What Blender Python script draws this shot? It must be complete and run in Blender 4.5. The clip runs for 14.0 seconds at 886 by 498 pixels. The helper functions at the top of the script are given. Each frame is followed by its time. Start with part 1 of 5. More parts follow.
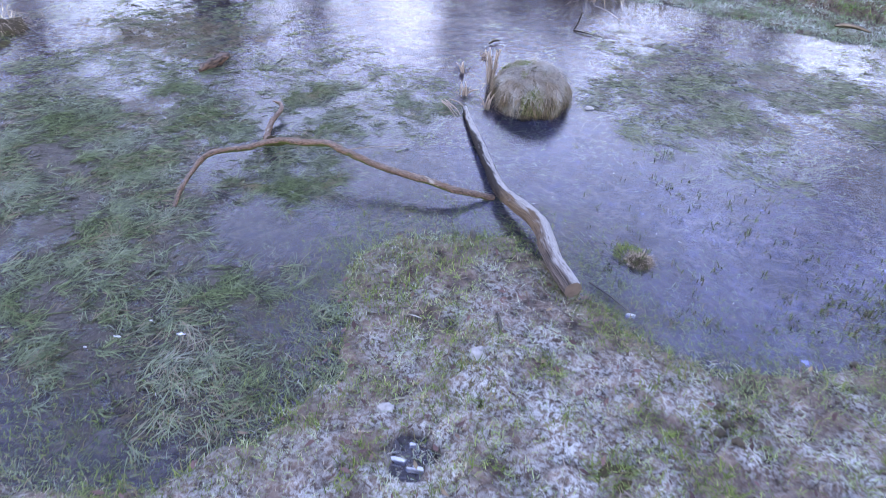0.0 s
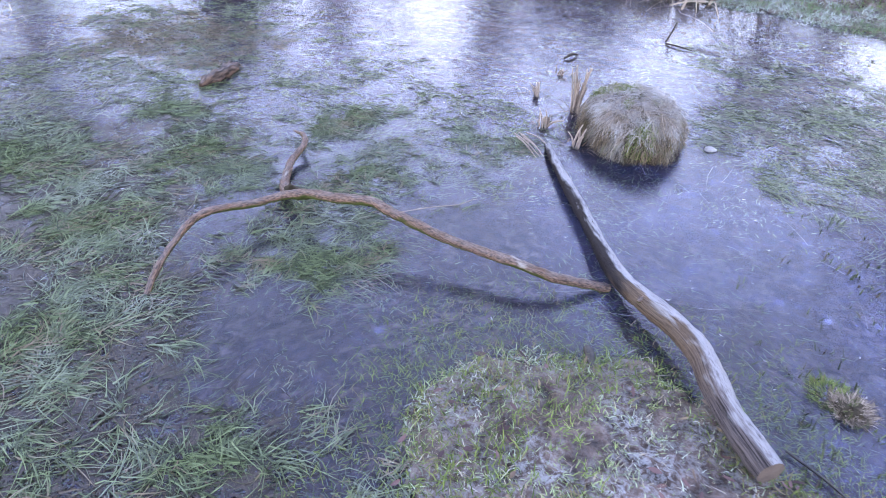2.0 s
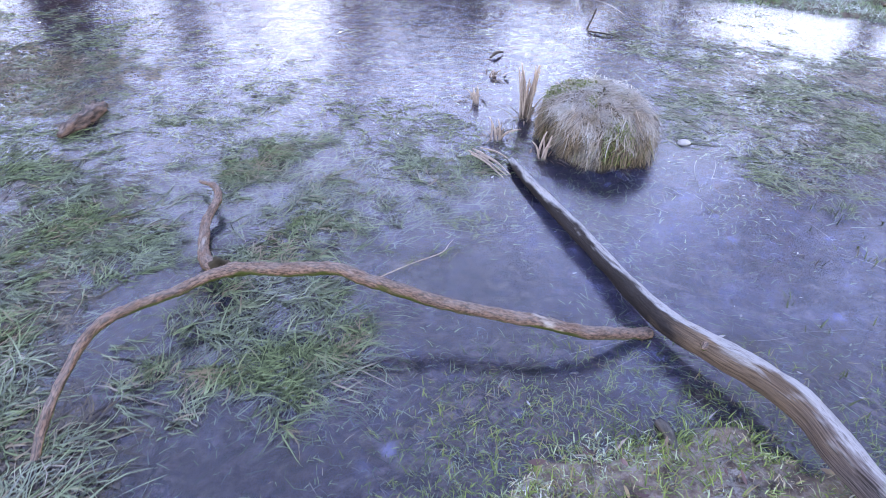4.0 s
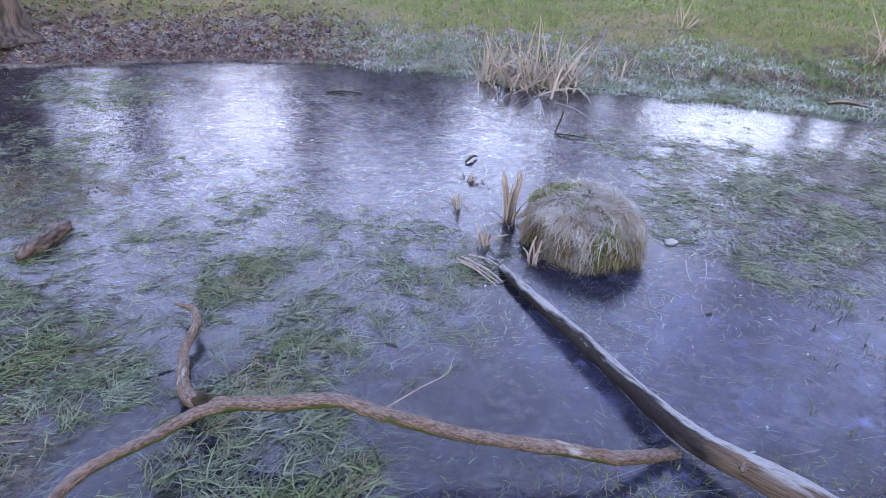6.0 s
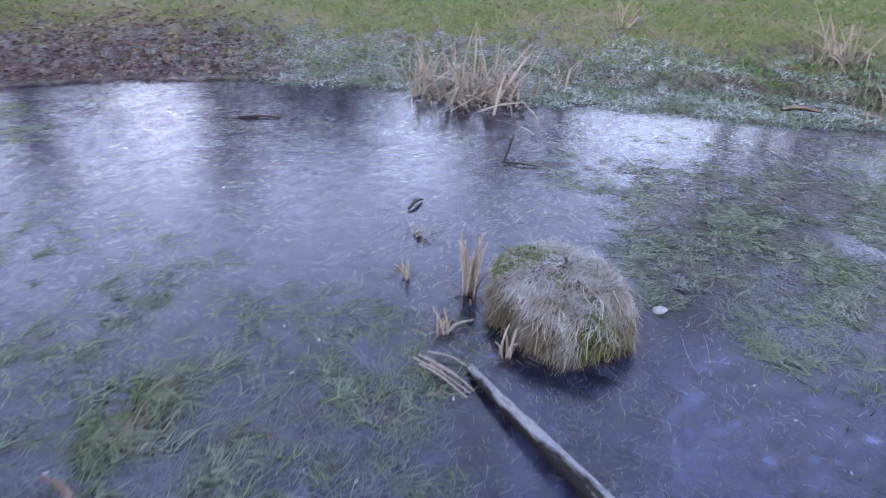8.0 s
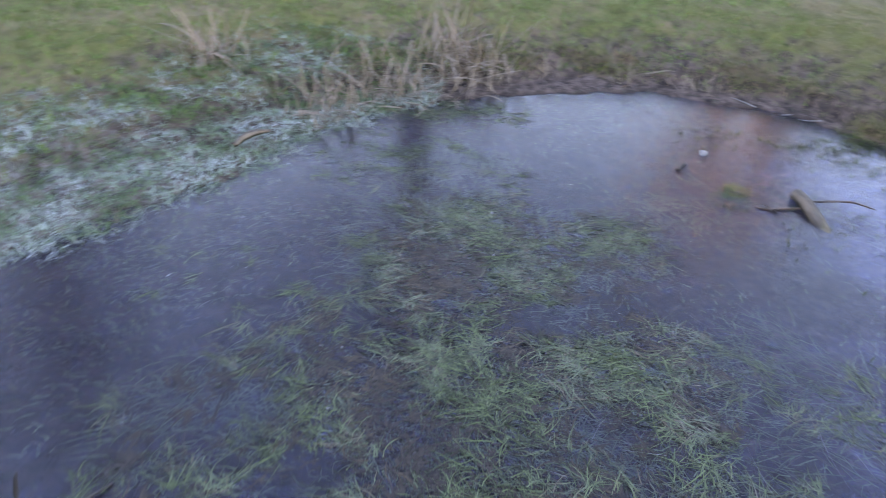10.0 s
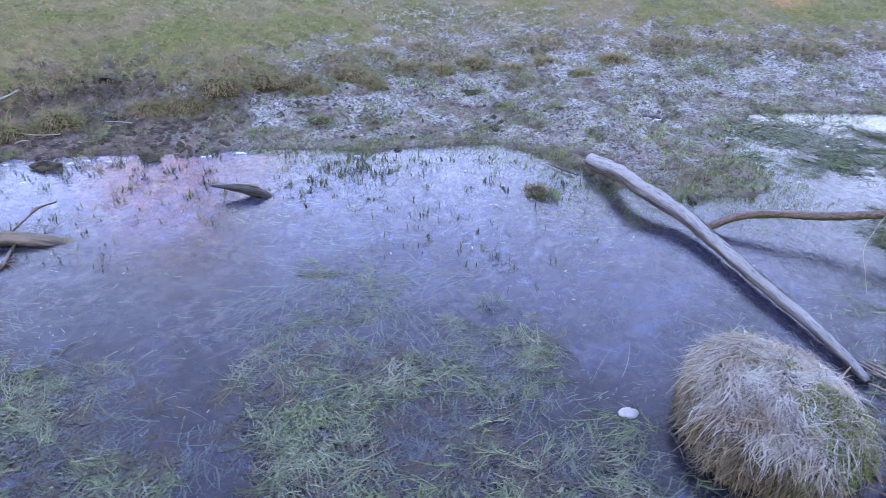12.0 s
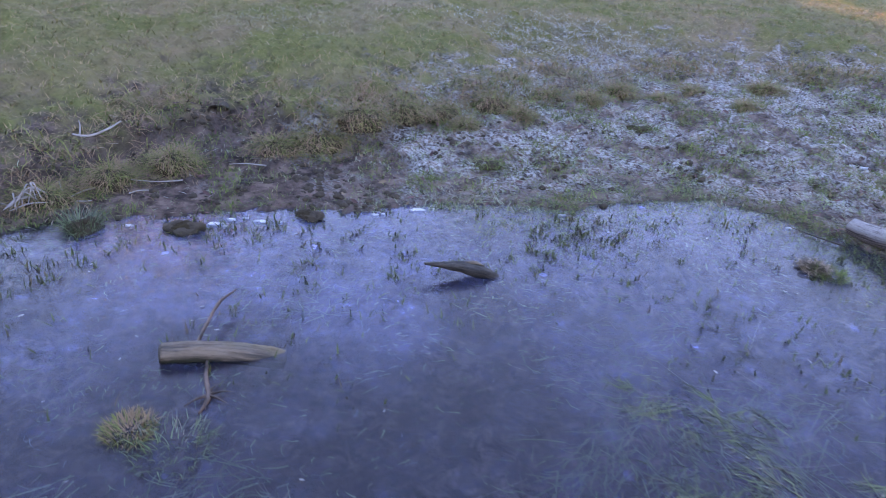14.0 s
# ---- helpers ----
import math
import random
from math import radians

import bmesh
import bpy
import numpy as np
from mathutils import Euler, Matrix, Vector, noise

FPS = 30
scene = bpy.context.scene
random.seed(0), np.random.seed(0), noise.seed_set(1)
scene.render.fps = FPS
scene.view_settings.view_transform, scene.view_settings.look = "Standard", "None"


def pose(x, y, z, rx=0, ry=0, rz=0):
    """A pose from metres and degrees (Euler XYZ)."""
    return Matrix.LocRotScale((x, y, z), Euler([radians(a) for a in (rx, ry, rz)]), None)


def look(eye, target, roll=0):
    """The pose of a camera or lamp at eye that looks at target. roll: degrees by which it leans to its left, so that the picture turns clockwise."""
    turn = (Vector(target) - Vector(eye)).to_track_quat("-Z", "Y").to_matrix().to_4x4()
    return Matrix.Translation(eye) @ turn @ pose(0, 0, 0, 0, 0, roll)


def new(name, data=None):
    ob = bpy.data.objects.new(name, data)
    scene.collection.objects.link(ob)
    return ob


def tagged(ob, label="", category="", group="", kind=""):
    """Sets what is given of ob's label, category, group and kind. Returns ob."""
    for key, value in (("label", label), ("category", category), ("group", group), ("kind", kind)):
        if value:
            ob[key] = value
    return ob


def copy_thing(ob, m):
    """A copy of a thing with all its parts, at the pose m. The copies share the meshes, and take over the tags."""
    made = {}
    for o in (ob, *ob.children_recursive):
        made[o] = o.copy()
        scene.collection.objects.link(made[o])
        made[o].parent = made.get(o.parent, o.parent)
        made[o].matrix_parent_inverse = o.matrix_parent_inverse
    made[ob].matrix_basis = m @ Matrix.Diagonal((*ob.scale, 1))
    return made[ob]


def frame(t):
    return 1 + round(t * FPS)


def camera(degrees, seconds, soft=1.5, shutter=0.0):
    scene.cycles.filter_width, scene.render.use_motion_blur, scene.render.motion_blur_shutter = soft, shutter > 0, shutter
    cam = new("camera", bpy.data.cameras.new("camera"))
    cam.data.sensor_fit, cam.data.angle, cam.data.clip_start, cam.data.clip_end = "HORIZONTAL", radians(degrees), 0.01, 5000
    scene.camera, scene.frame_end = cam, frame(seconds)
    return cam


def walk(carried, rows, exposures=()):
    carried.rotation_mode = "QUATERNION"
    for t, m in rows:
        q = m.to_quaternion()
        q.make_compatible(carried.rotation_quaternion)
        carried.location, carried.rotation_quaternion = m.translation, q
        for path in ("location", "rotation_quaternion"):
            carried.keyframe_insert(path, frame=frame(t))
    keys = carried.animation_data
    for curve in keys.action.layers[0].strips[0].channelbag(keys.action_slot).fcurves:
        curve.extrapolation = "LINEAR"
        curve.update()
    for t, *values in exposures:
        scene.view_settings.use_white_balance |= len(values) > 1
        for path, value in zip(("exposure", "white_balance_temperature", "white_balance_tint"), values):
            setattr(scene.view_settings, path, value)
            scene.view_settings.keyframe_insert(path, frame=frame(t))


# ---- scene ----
cam = camera(66.4, 14.0, soft=0.65, shutter=0.3)
PATH = [
    (0, (0.439, -0.398, 1.688), (0.35, 1.207, 0.498), 3.2),
    (0.5, (0.343, -0.08, 1.656), (0.262, 1.523, 0.463), 3.4),
    (1, (0.24, 0.238, 1.579), (0.15, 1.842, 0.388), 3.7),
    (1.5, (0.168, 0.415, 1.471), (0.064, 2.021, 0.283), 4.0),
    (2, (0.101, 0.558, 1.374), (-0.022, 2.165, 0.189), 4.2),
    (2.2, (0.077, 0.606, 1.345), (-0.056, 2.212, 0.161), 4.1),
    (4.3, (-0.245, 1.122, 1.175), (0.023, 2.744, 0.036), 2.8),
    (4.5, (-0.269, 1.156, 1.177), (0.027, 2.811, 0.094), 2.7),
    (5, (-0.315, 1.201, 1.167), (0.015, 2.863, 0.105), 2.7),
    (5.5, (-0.324, 1.211, 1.179), (0.02, 2.892, 0.152), 2.7),
    (6, (-0.311, 1.204, 1.167), (0.04, 2.949, 0.256), 2.6),
    (6.5, (-0.295, 1.205, 1.164), (0.048, 2.951, 0.252), 2.7),
    (7, (-0.286, 1.25, 1.156), (0.039, 2.998, 0.242), 2.8),
    (7.2, (-0.281, 1.31, 1.156), (0.045, 3.057, 0.239), 2.9),
    (9.3, (-0.125, 3.06, 1.439), (1.24, 4.096, 0.408), 2.2),
    (9.5, (-0.042, 3.273, 1.43), (1.44, 4.131, 0.396), 2.4),
    (10, (0.207, 3.8, 1.394), (1.904, 4.017, 0.358), 3.2),
    (10.5, (0.493, 4.237, 1.344), (2.108, 3.636, 0.329), 3.6),
    (11, (0.827, 4.524, 1.298), (1.96, 3.206, 0.31), 2.1),
    (11.5, (1.189, 4.727, 1.272), (1.669, 3.045, 0.302), 1.3),
    (12, (1.572, 4.809, 1.292), (1.568, 3.06, 0.321), 1.1),
    (12.5, (1.929, 4.73, 1.288), (1.823, 2.983, 0.319), 1.7),
    (13, (2.233, 4.546, 1.274), (2.107, 2.799, 0.307), 2.4),
    (13.5, (2.485, 4.307, 1.246), (2.359, 2.559, 0.283), 2.9),
    (14, (2.693, 4.049, 1.223), (2.568, 2.301, 0.26), 3.6),
]
EXPOSURES = [(0.0, 3.86, 9500, 51), (2.0, 4.12, 9500, 51), (4.5, 4.1, 9600, 51), (5.5, 3.97, 9550, 51), (6.0, 3.76, 9450, 51), (7.2, 3.63, 9450, 50), (9.5, 3.57, 9650, 45), (10.1, 3.62, 9800, 44),
             (10.5, 3.86, 9850, 45), (11.0, 4.08, 9450, 47), (11.5, 4.03, 9050, 49), (12.0, 3.86, 8700, 50), (12.5, 3.62, 8650, 50), (13.0, 3.44, 8550, 50), (14.0, 3.40, 8450, 50)]
walk(cam, [(t, look(eye, target, roll)) for t, eye, target, roll in PATH], EXPOSURES)

# ---- sky and sun ----
SUN_EL, SUN_AZ = 8.0, -4.0            # degrees; azimuth from +y towards +x
world = bpy.data.worlds.new("world")
scene.world = world
world.use_nodes = True
wn = world.node_tree.nodes
sky = wn.new("ShaderNodeTexSky")
sky.sky_type = "NISHITA"
sky.sun_disc = False
sky.sun_elevation, sky.sun_rotation = radians(SUN_EL), radians(SUN_AZ)
sky.altitude, sky.air_density, sky.dust_density, sky.ozone_density = 300, 1.0, 0.03, 3.0
world.node_tree.links.new(sky.outputs[0], wn["Background"].inputs[0])
wn["Background"].inputs[1].default_value = 0.15
sun_dir = Vector((math.sin(radians(SUN_AZ)) * math.cos(radians(SUN_EL)), math.cos(radians(SUN_AZ)) * math.cos(radians(SUN_EL)), math.sin(radians(SUN_EL))))
sun = new("sun", bpy.data.lights.new("sun", "SUN"))
sun.data.energy, sun.data.angle, sun.data.color = 3.0, radians(0.53), (1.0, 0.72, 0.42)
sun.matrix_world = look(sun_dir * 60, (0, 0, 0))

# ---- materials ----
class Mat:
    """A node material with short helpers."""
    def __init__(self, name, rough=0.8, spec=0.3):
        self.m = bpy.data.materials.new(name)
        self.m.use_nodes = True
        self.n, self.l = self.m.node_tree.nodes, self.m.node_tree.links
        self.b = self.n["Principled BSDF"]
        self.b.inputs["Roughness"].default_value = rough
        self.b.inputs["Specular IOR Level"].default_value = spec
        self.co = self.n.new("ShaderNodeTexCoord").outputs["Object"]
        self.geo = self.n.new("ShaderNodeNewGeometry").outputs

    def put(self, socket, value):
        if isinstance(value, bpy.types.NodeSocket):
            self.l.new(value, socket)
        else:
            socket.default_value = value

    def noise(self, scale, detail=4.0, rough=0.55, dist=0.0, stretch=None):
        t = self.n.new("ShaderNodeTexNoise")
        t.inputs["Scale"].default_value, t.inputs["Detail"].default_value = scale, detail
        t.inputs["Roughness"].default_value, t.inputs["Distortion"].default_value = rough, dist
        co = self.co
        if stretch:
            mp = self.n.new("ShaderNodeMapping")
            mp.inputs["Scale"].default_value = stretch[:3]
            mp.inputs["Rotation"].default_value = (0, 0, radians(stretch[3]) if len(stretch) > 3 else 0)
            self.l.new(co, mp.inputs[0])
            co = mp.outputs[0]
        self.l.new(co, t.inputs["Vector"])
        return t.outputs["Fac"]

    def ramp(self, fac, a, b, lo=0.0, hi=1.0):
        r = self.n.new("ShaderNodeMapRange")
        for k, v in zip(("From Min", "From Max", "To Min", "To Max"), (a, b, lo, hi)):
            r.inputs[k].default_value = v
        self.put(r.inputs["Value"], fac)
        return r.outputs[0]

    def math(self, op, a, b=0.0):
        q = self.n.new("ShaderNodeMath")
        q.operation = op
        self.put(q.inputs[0], a), self.put(q.inputs[1], b)
        return q.outputs[0]

    def mix(self, fac, a, b):
        q = self.n.new("ShaderNodeMix")
        q.data_type = "RGBA"
        self.put(q.inputs[0], fac)
        self.put(q.inputs[6], a if isinstance(a, bpy.types.NodeSocket) else (*a, 1))
        self.put(q.inputs[7], b if isinstance(b, bpy.types.NodeSocket) else (*b, 1))
        return q.outputs[2]

    def color(self, c):
        self.put(self.b.inputs["Base Color"], c if isinstance(c, bpy.types.NodeSocket) else (*c, 1))

    def bump(self, h, strength=0.4, dist=0.01, into=None):
        q = self.n.new("ShaderNodeBump")
        q.inputs["Strength"].default_value, q.inputs["Distance"].default_value = strength, dist
        self.l.new(h, q.inputs["Height"])
        self.l.new(q.outputs[0], into or self.b.inputs["Normal"])
        return q.outputs[0]

    def up(self):
        s = self.n.new("ShaderNodeSeparateXYZ")
        self.l.new(self.geo["Normal"], s.inputs[0])
        return s.outputs[2]

    def island(self):
        return self.geo["Random Per Island"]


FROST = (0.59, 0.63, 0.62)


def ice_material():
    """Thin ice: clear and dark in places, milky and flaked in others, with a finely crazed, glossy skin."""
    m = Mat("pond_ice")
    n, l = m.n, m.l
    cloud = m.ramp(m.noise(0.75, 6, 0.6, 0.5), 0.44, 0.80, 0.0, 0.05)
    wisps = m.math("ADD", m.ramp(m.noise(24, 8, 0.78, 1.6), 0.55, 0.68, 0.0, 0.26), m.ramp(m.noise(9.5, 8, 0.76, 1.4), 0.53, 0.68, 0.0, 0.22))
    flakes = m.ramp(m.noise(52, 4, 0.65, 1.0), 0.66, 0.74, 0.0, 0.5)
    blots = n.new("ShaderNodeTexVoronoi")
    blots.inputs["Scale"].default_value = 7.5
    l.new(m.co, blots.inputs["Vector"])
    blot = m.math("MULTIPLY", m.ramp(m.math("ADD", blots.outputs["Distance"], m.ramp(m.noise(40, 4, 0.6), 0.3, 0.7, -0.09, 0.09)), 0.16, 0.09),
                  m.ramp(m.noise(3.4, 3), 0.50, 0.62, 0.0, 0.45))
    drift = m.ramp(m.noise(1.5, 6, 0.62, 0.5), 0.25, 0.75, -0.55, 0.55)

    def around(x, y, r, lo, hi):
        far = n.new("ShaderNodeVectorMath")
        far.operation = "DISTANCE"
        l.new(m.co, far.inputs[0])
        far.inputs[1].default_value = (x, y, 0)
        return m.ramp(m.math("ADD", far.outputs["Value"], drift), r, r * 0.35, lo, hi)
    # Milky zones; the one by the log also stands in for sky reflection.
    zone = m.math("MAXIMUM", m.math("MAXIMUM", around(1.7, 1.75, 1.25, 0.37, 1.0), around(0.9, 2.6, 1.1, 0.0, 0.8)), around(3.2, 1.8, 1.25, 0.0, 1.2))
    cloud = m.math("ADD", cloud, m.math("MULTIPLY", m.math("MULTIPLY", zone, 0.10), m.ramp(m.noise(4.5, 7, 0.68, 1.2), 0.35, 0.66, 0.25, 1.15)))
    milk = m.math("MULTIPLY", m.math("ADD", m.math("ADD", cloud, wisps), m.math("ADD", flakes, blot)), zone)
    milk = m.math("MINIMUM", milk, 0.8)
    clear = n.new("ShaderNodeBsdfTransparent")
    clear.inputs[0].default_value = (0.67, 0.72, 0.89, 1)
    white = n.new("ShaderNodeBsdfDiffuse")
    white.inputs[0].default_value = (0.285, 0.355, 0.69, 1)
    body = n.new("ShaderNodeMixShader")
    l.new(milk, body.inputs[0]), l.new(clear.outputs[0], body.inputs[1]), l.new(white.outputs[0], body.inputs[2])
    gloss = n.new("ShaderNodeBsdfGlossy")
    m.put(gloss.inputs["Roughness"], m.ramp(m.noise(3.0, 5), 0.3, 0.7, 0.08, 0.18))
    waves = m.math("ADD", m.noise(14, 3, 0.55, 0.8, (1, 1.35, 1, 12)), m.math("MULTIPLY", m.noise(46, 5, 0.72, 1.2), 0.32))
    m.bump(waves, 0.15, 0.012, gloss.inputs["Normal"])
    fr = n.new("ShaderNodeFresnel")
    fr.inputs["IOR"].default_value = 1.55
    top = n.new("ShaderNodeMixShader")
    l.new(m.math("MULTIPLY", fr.outputs[0], m.ramp(m.math("ADD", m.math("MULTIPLY", m.noise(17, 8, 0.78, 1.0), 0.42), m.math("MULTIPLY", m.noise(64, 6, 0.8, 0.6), 0.58)), 0.40, 0.60, 0.5, 1.45)), top.inputs[0])
    l.new(body.outputs[0], top.inputs[1]), l.new(gloss.outputs[0], top.inputs[2])
    l.new(top.outputs[0], n["Material Output"].inputs[0])
    return m.m


def ground_material():
    m = Mat("bank_soil_and_turf", 0.95, 0.15)
    soil = m.mix(m.ramp(m.noise(14, 6, 0.65), 0.35, 0.65), (0.036, 0.025, 0.021), (0.23, 0.155, 0.125))
    turf = m.mix(m.noise(30, 5), (0.07, 0.09, 0.025), (0.24, 0.23, 0.085))
    turf = m.mix(m.ramp(m.noise(2.2, 5), 0.42, 0.68), turf, (0.26, 0.19, 0.11))
    sep = m.n.new("ShaderNodeSeparateXYZ")
    m.l.new(m.co, sep.inputs[0])
    z = m.math("ADD", sep.outputs[2], m.ramp(m.noise(6, 5), 0.3, 0.7, -0.10, 0.10))
    wet = m.mix(m.ramp(m.noise(13, 7, 0.7, 0.8), 0.44, 0.64), (0.022, 0.016, 0.014), (0.30, 0.20, 0.155))
    wet = m.mix(m.ramp(m.noise(2.6, 5, 0.6), 0.42, 0.6), wet, m.mix(m.ramp(m.noise(20, 6, 0.7), 0.4, 0.6), (0.02, 0.014, 0.013), (0.10, 0.068, 0.055)))
    # Bed coloured darker northwards, standing in for light lost in deeper water.
    deep_bed = m.mix(m.ramp(m.noise(11, 7, 0.7, 0.8), 0.42, 0.62), (0.010, 0.008, 0.009), (0.075, 0.048, 0.042))
    wet = m.mix(m.ramp(m.math("ADD", sep.outputs[1], m.ramp(m.noise(2, 5), 0.3, 0.7, -0.4, 0.4)), 2.7, 3.3), wet, deep_bed)
    c = m.mix(m.ramp(z, 0.12, 0.26), m.mix(m.ramp(sep.outputs[2], -0.02, 0.01), wet, soil), turf)
    frost = m.math("MULTIPLY", m.ramp(m.noise(4.5, 5, 0.6), 0.38, 0.58, 0.12, 0.95), m.ramp(m.noise(55, 6, 0.8, 0.5), 0.44, 0.57, 0.0, 0.8))
    c = m.mix(m.ramp(m.up(), 0.84, 0.62), c, m.mix(m.noise(25, 5), (0.028, 0.020, 0.015), (0.09, 0.062, 0.045)))
    soil_rim = m.ramp(m.noise(9, 5, 0.7, 0.8), 0.5, 0.6)
    c = m.mix(m.math("MULTIPLY", soil_rim, m.ramp(z, 0.16, 0.24, 0.55, 0.22)), c, (0.035, 0.024, 0.02))
    frost = m.math("MULTIPLY", frost, m.ramp(z, 0.14, 0.24, 1.0, 0.08))
    frost = m.math("MULTIPLY", frost, m.ramp(m.math("ADD", sep.outputs[0], m.ramp(m.noise(3, 4), 0.3, 0.7, -0.5, 0.5)), 2.6, 3.3, 1.0, 0.08))
    frost = m.math("MULTIPLY", frost, m.ramp(sep.outputs[2], -0.005, 0.03))
    frost = m.math("MULTIPLY", frost, m.ramp(m.math("ADD", sep.outputs[1], m.ramp(m.noise(5, 4), 0.3, 0.7, -0.25, 0.25)), 1.65, 1.1, 0.6, 1.0))
    m.color(m.mix(frost, c, FROST))
    m.bump(m.noise(55, 6, 0.7), 0.8, 0.02)
    return m.m


def blade_material(name, dark, light, dry, dry_at=0.75, frost=(0.45, 0.65), frost_max=0.7, frost_scale=1.3, rough=0.75, patch=(3.0, 0.3), glaze=0.0):
    """Grass: each blade takes its own tone; frost whitens whole patches and some blades more than others."""
    m = Mat(name, rough, 0.3)
    r = m.island()
    c = m.mix(r, dark, light)
    r2 = m.math("FRACT", m.math("MULTIPLY", r, 17.31))
    r2 = m.math("ADD", r2, m.ramp(m.noise(patch[0], 5, 0.6), 0.3, 0.7, -patch[1], patch[1]))
    c = m.mix(m.ramp(r2, dry_at, min(1.0, dry_at + 0.12)), c, dry)
    f = m.math("MULTIPLY", m.ramp(m.noise(frost_scale, 4), frost[0], frost[1], 0.0, 1.0),
               m.ramp(m.math("FRACT", m.math("MULTIPLY", r, 7.77)), 0.1, 0.9, 0.1, frost_max))
    m.color(m.mix(f, c, FROST))
    if glaze:
        m.b.inputs["Coat Weight"].default_value, m.b.inputs["Coat Roughness"].default_value, m.b.inputs["Coat IOR"].default_value = glaze, 0.15, 1.55
    return m.m


def wood_material(name, dark, light, grain=(6, 60, 60), frost=0.0, worn=None, worn_at=(0.50, 0.58), under=None):
    """Wood with its grain along the piece; frost lies on what faces up, the under colour on what faces down."""
    m = Mat(name, 0.85, 0.2)
    at = m.n.new("ShaderNodeAttribute")
    at.attribute_name = "skin"
    m.co = at.outputs["Vector"]
    g = m.noise(1.0, 6, 0.65, 0.3, grain)
    c = m.mix(m.ramp(g, 0.40, 0.60), dark, light)
    if worn:
        c = m.mix(m.ramp(m.noise(1.0, 4, 0.6, 0.5, (5, 14, 14)), *worn_at), c, worn)
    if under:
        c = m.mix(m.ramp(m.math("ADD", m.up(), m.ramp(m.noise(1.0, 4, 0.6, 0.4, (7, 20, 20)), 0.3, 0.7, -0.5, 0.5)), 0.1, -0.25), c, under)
    if frost:
        f = m.math("MULTIPLY", m.ramp(m.up(), 0.1, 0.85, 0, frost), m.ramp(m.noise(1.0, 5, 0.65, 0.2, (22, 70, 70)), 0.32, 0.58))
        c = m.mix(f, c, FROST)
    m.color(c)
    m.bump(m.math("ADD", g, m.math("MULTIPLY", m.noise(1.0, 5, 0.6, 0, (60, 140, 140)), 0.4)), 0.9, 0.008)
    return m.m


def plain_material(name, a, b, scale=20.0, rough=0.8, bump=0.4):
    m = Mat(name, rough, 0.3)
    t = m.noise(scale, 5)
    m.color(m.mix(t, a, b))
    m.bump(m.noise(scale * 2.5, 5), bump, 0.005)
    return m.m


MAT_ICE = ice_material()
MAT_GROUND = ground_material()
MAT_WEED = blade_material("water_grass", (0.018, 0.04, 0.01), (0.26, 0.34, 0.14), (0.17, 0.12, 0.06), 0.84, (0.45, 0.85), 0.2)
MAT_MAT = blade_material("emergent_grass", (0.010, 0.024, 0.008), (0.14, 0.205, 0.088), (0.18, 0.13, 0.08), 0.84, (0.40, 0.75), 0.32, 3.2)
MAT_FROZEN = blade_material("frozen_in_grass", (0.008, 0.02, 0.006), (0.12, 0.175, 0.06), (0.13, 0.10, 0.05), 0.88, (0.45, 0.8), 0.2, 3.0, glaze=0.7)
MAT_DROWNED = blade_material("dead_drowned_grass", (0.007, 0.005, 0.004), (0.055, 0.038, 0.024), (0.09, 0.06, 0.03), 0.9, (0.8, 0.95), 0.2, glaze=0.5)
MAT_GREEN = blade_material("green_tuft", (0.03, 0.07, 0.012), (0.18, 0.245, 0.06), (0.21, 0.16, 0.08), 0.75, (0.55, 0.80), 0.5)
MAT_TURF = blade_material("frosted_turf", (0.06, 0.12, 0.025), (0.26, 0.36, 0.10), (0.36, 0.27, 0.16), 0.72, (0.36, 0.62), 0.6, 4.5, 0.75, (4.0, 0.45))
MAT_LAWN = blade_material("lawn_grass", (0.10, 0.105, 0.028), (0.29, 0.255, 0.085), (0.38, 0.26, 0.135), 0.48, (0.62, 0.80), 0.5, 0.45, 0.75, (1.6, 0.45))
MAT_MEADOW = blade_material("greener_lawn_grass", (0.05, 0.12, 0.02), (0.195, 0.30, 0.075), (0.32, 0.25, 0.12), 0.86, (0.62, 0.80), 0.6, 0.6, 0.75, (1.2, 0.4))
MAT_HOAR = blade_material("hoary_lawn_grass", (0.07, 0.09, 0.03), (0.26, 0.25, 0.11), (0.36, 0.27, 0.16), 0.6, (0.2, 0.5), 0.8, 5.0)
MAT_BANK = blade_material("bank_grass", (0.05, 0.065, 0.018), (0.25, 0.26, 0.075), (0.30, 0.185, 0.11), 0.42, (0.60, 0.85), 0.4, 1.0, 0.75, (5.0, 0.5))
MAT_SPRIG = blade_material("weed_shoots", (0.012, 0.022, 0.008), (0.10, 0.13, 0.04), (0.10, 0.07, 0.04), 0.8, (0.7, 0.9), 0.2)
MAT_HERB = blade_material("frosted_herbs", (0.03, 0.09, 0.025), (0.13, 0.24, 0.07), (0.22, 0.18, 0.12), 0.88, (0.38, 0.58), 0.9, 2.6)
MAT_STRAW = blade_material("dead_reed", (0.14, 0.095, 0.065), (0.45, 0.345, 0.26), (0.10, 0.065, 0.045), 0.70, (0.5, 0.9), 0.3)
MAT_SKIRT = blade_material("brown_sedge", (0.018, 0.012, 0.008), (0.24, 0.165, 0.10), (0.08, 0.08, 0.02), 0.75, (0.5, 0.8), 0.4, 9.0)
MAT_STUB = plain_material("cattail_stub", (0.13, 0.085, 0.065), (0.50, 0.385, 0.31), 55, 0.85, 1.0)
MAT_DEADLEAF = blade_material("brown_cattail_leaf", (0.04, 0.025, 0.02), (0.22, 0.14, 0.095), (0.30, 0.22, 0.15), 0.8, (0.6, 0.9), 0.3)
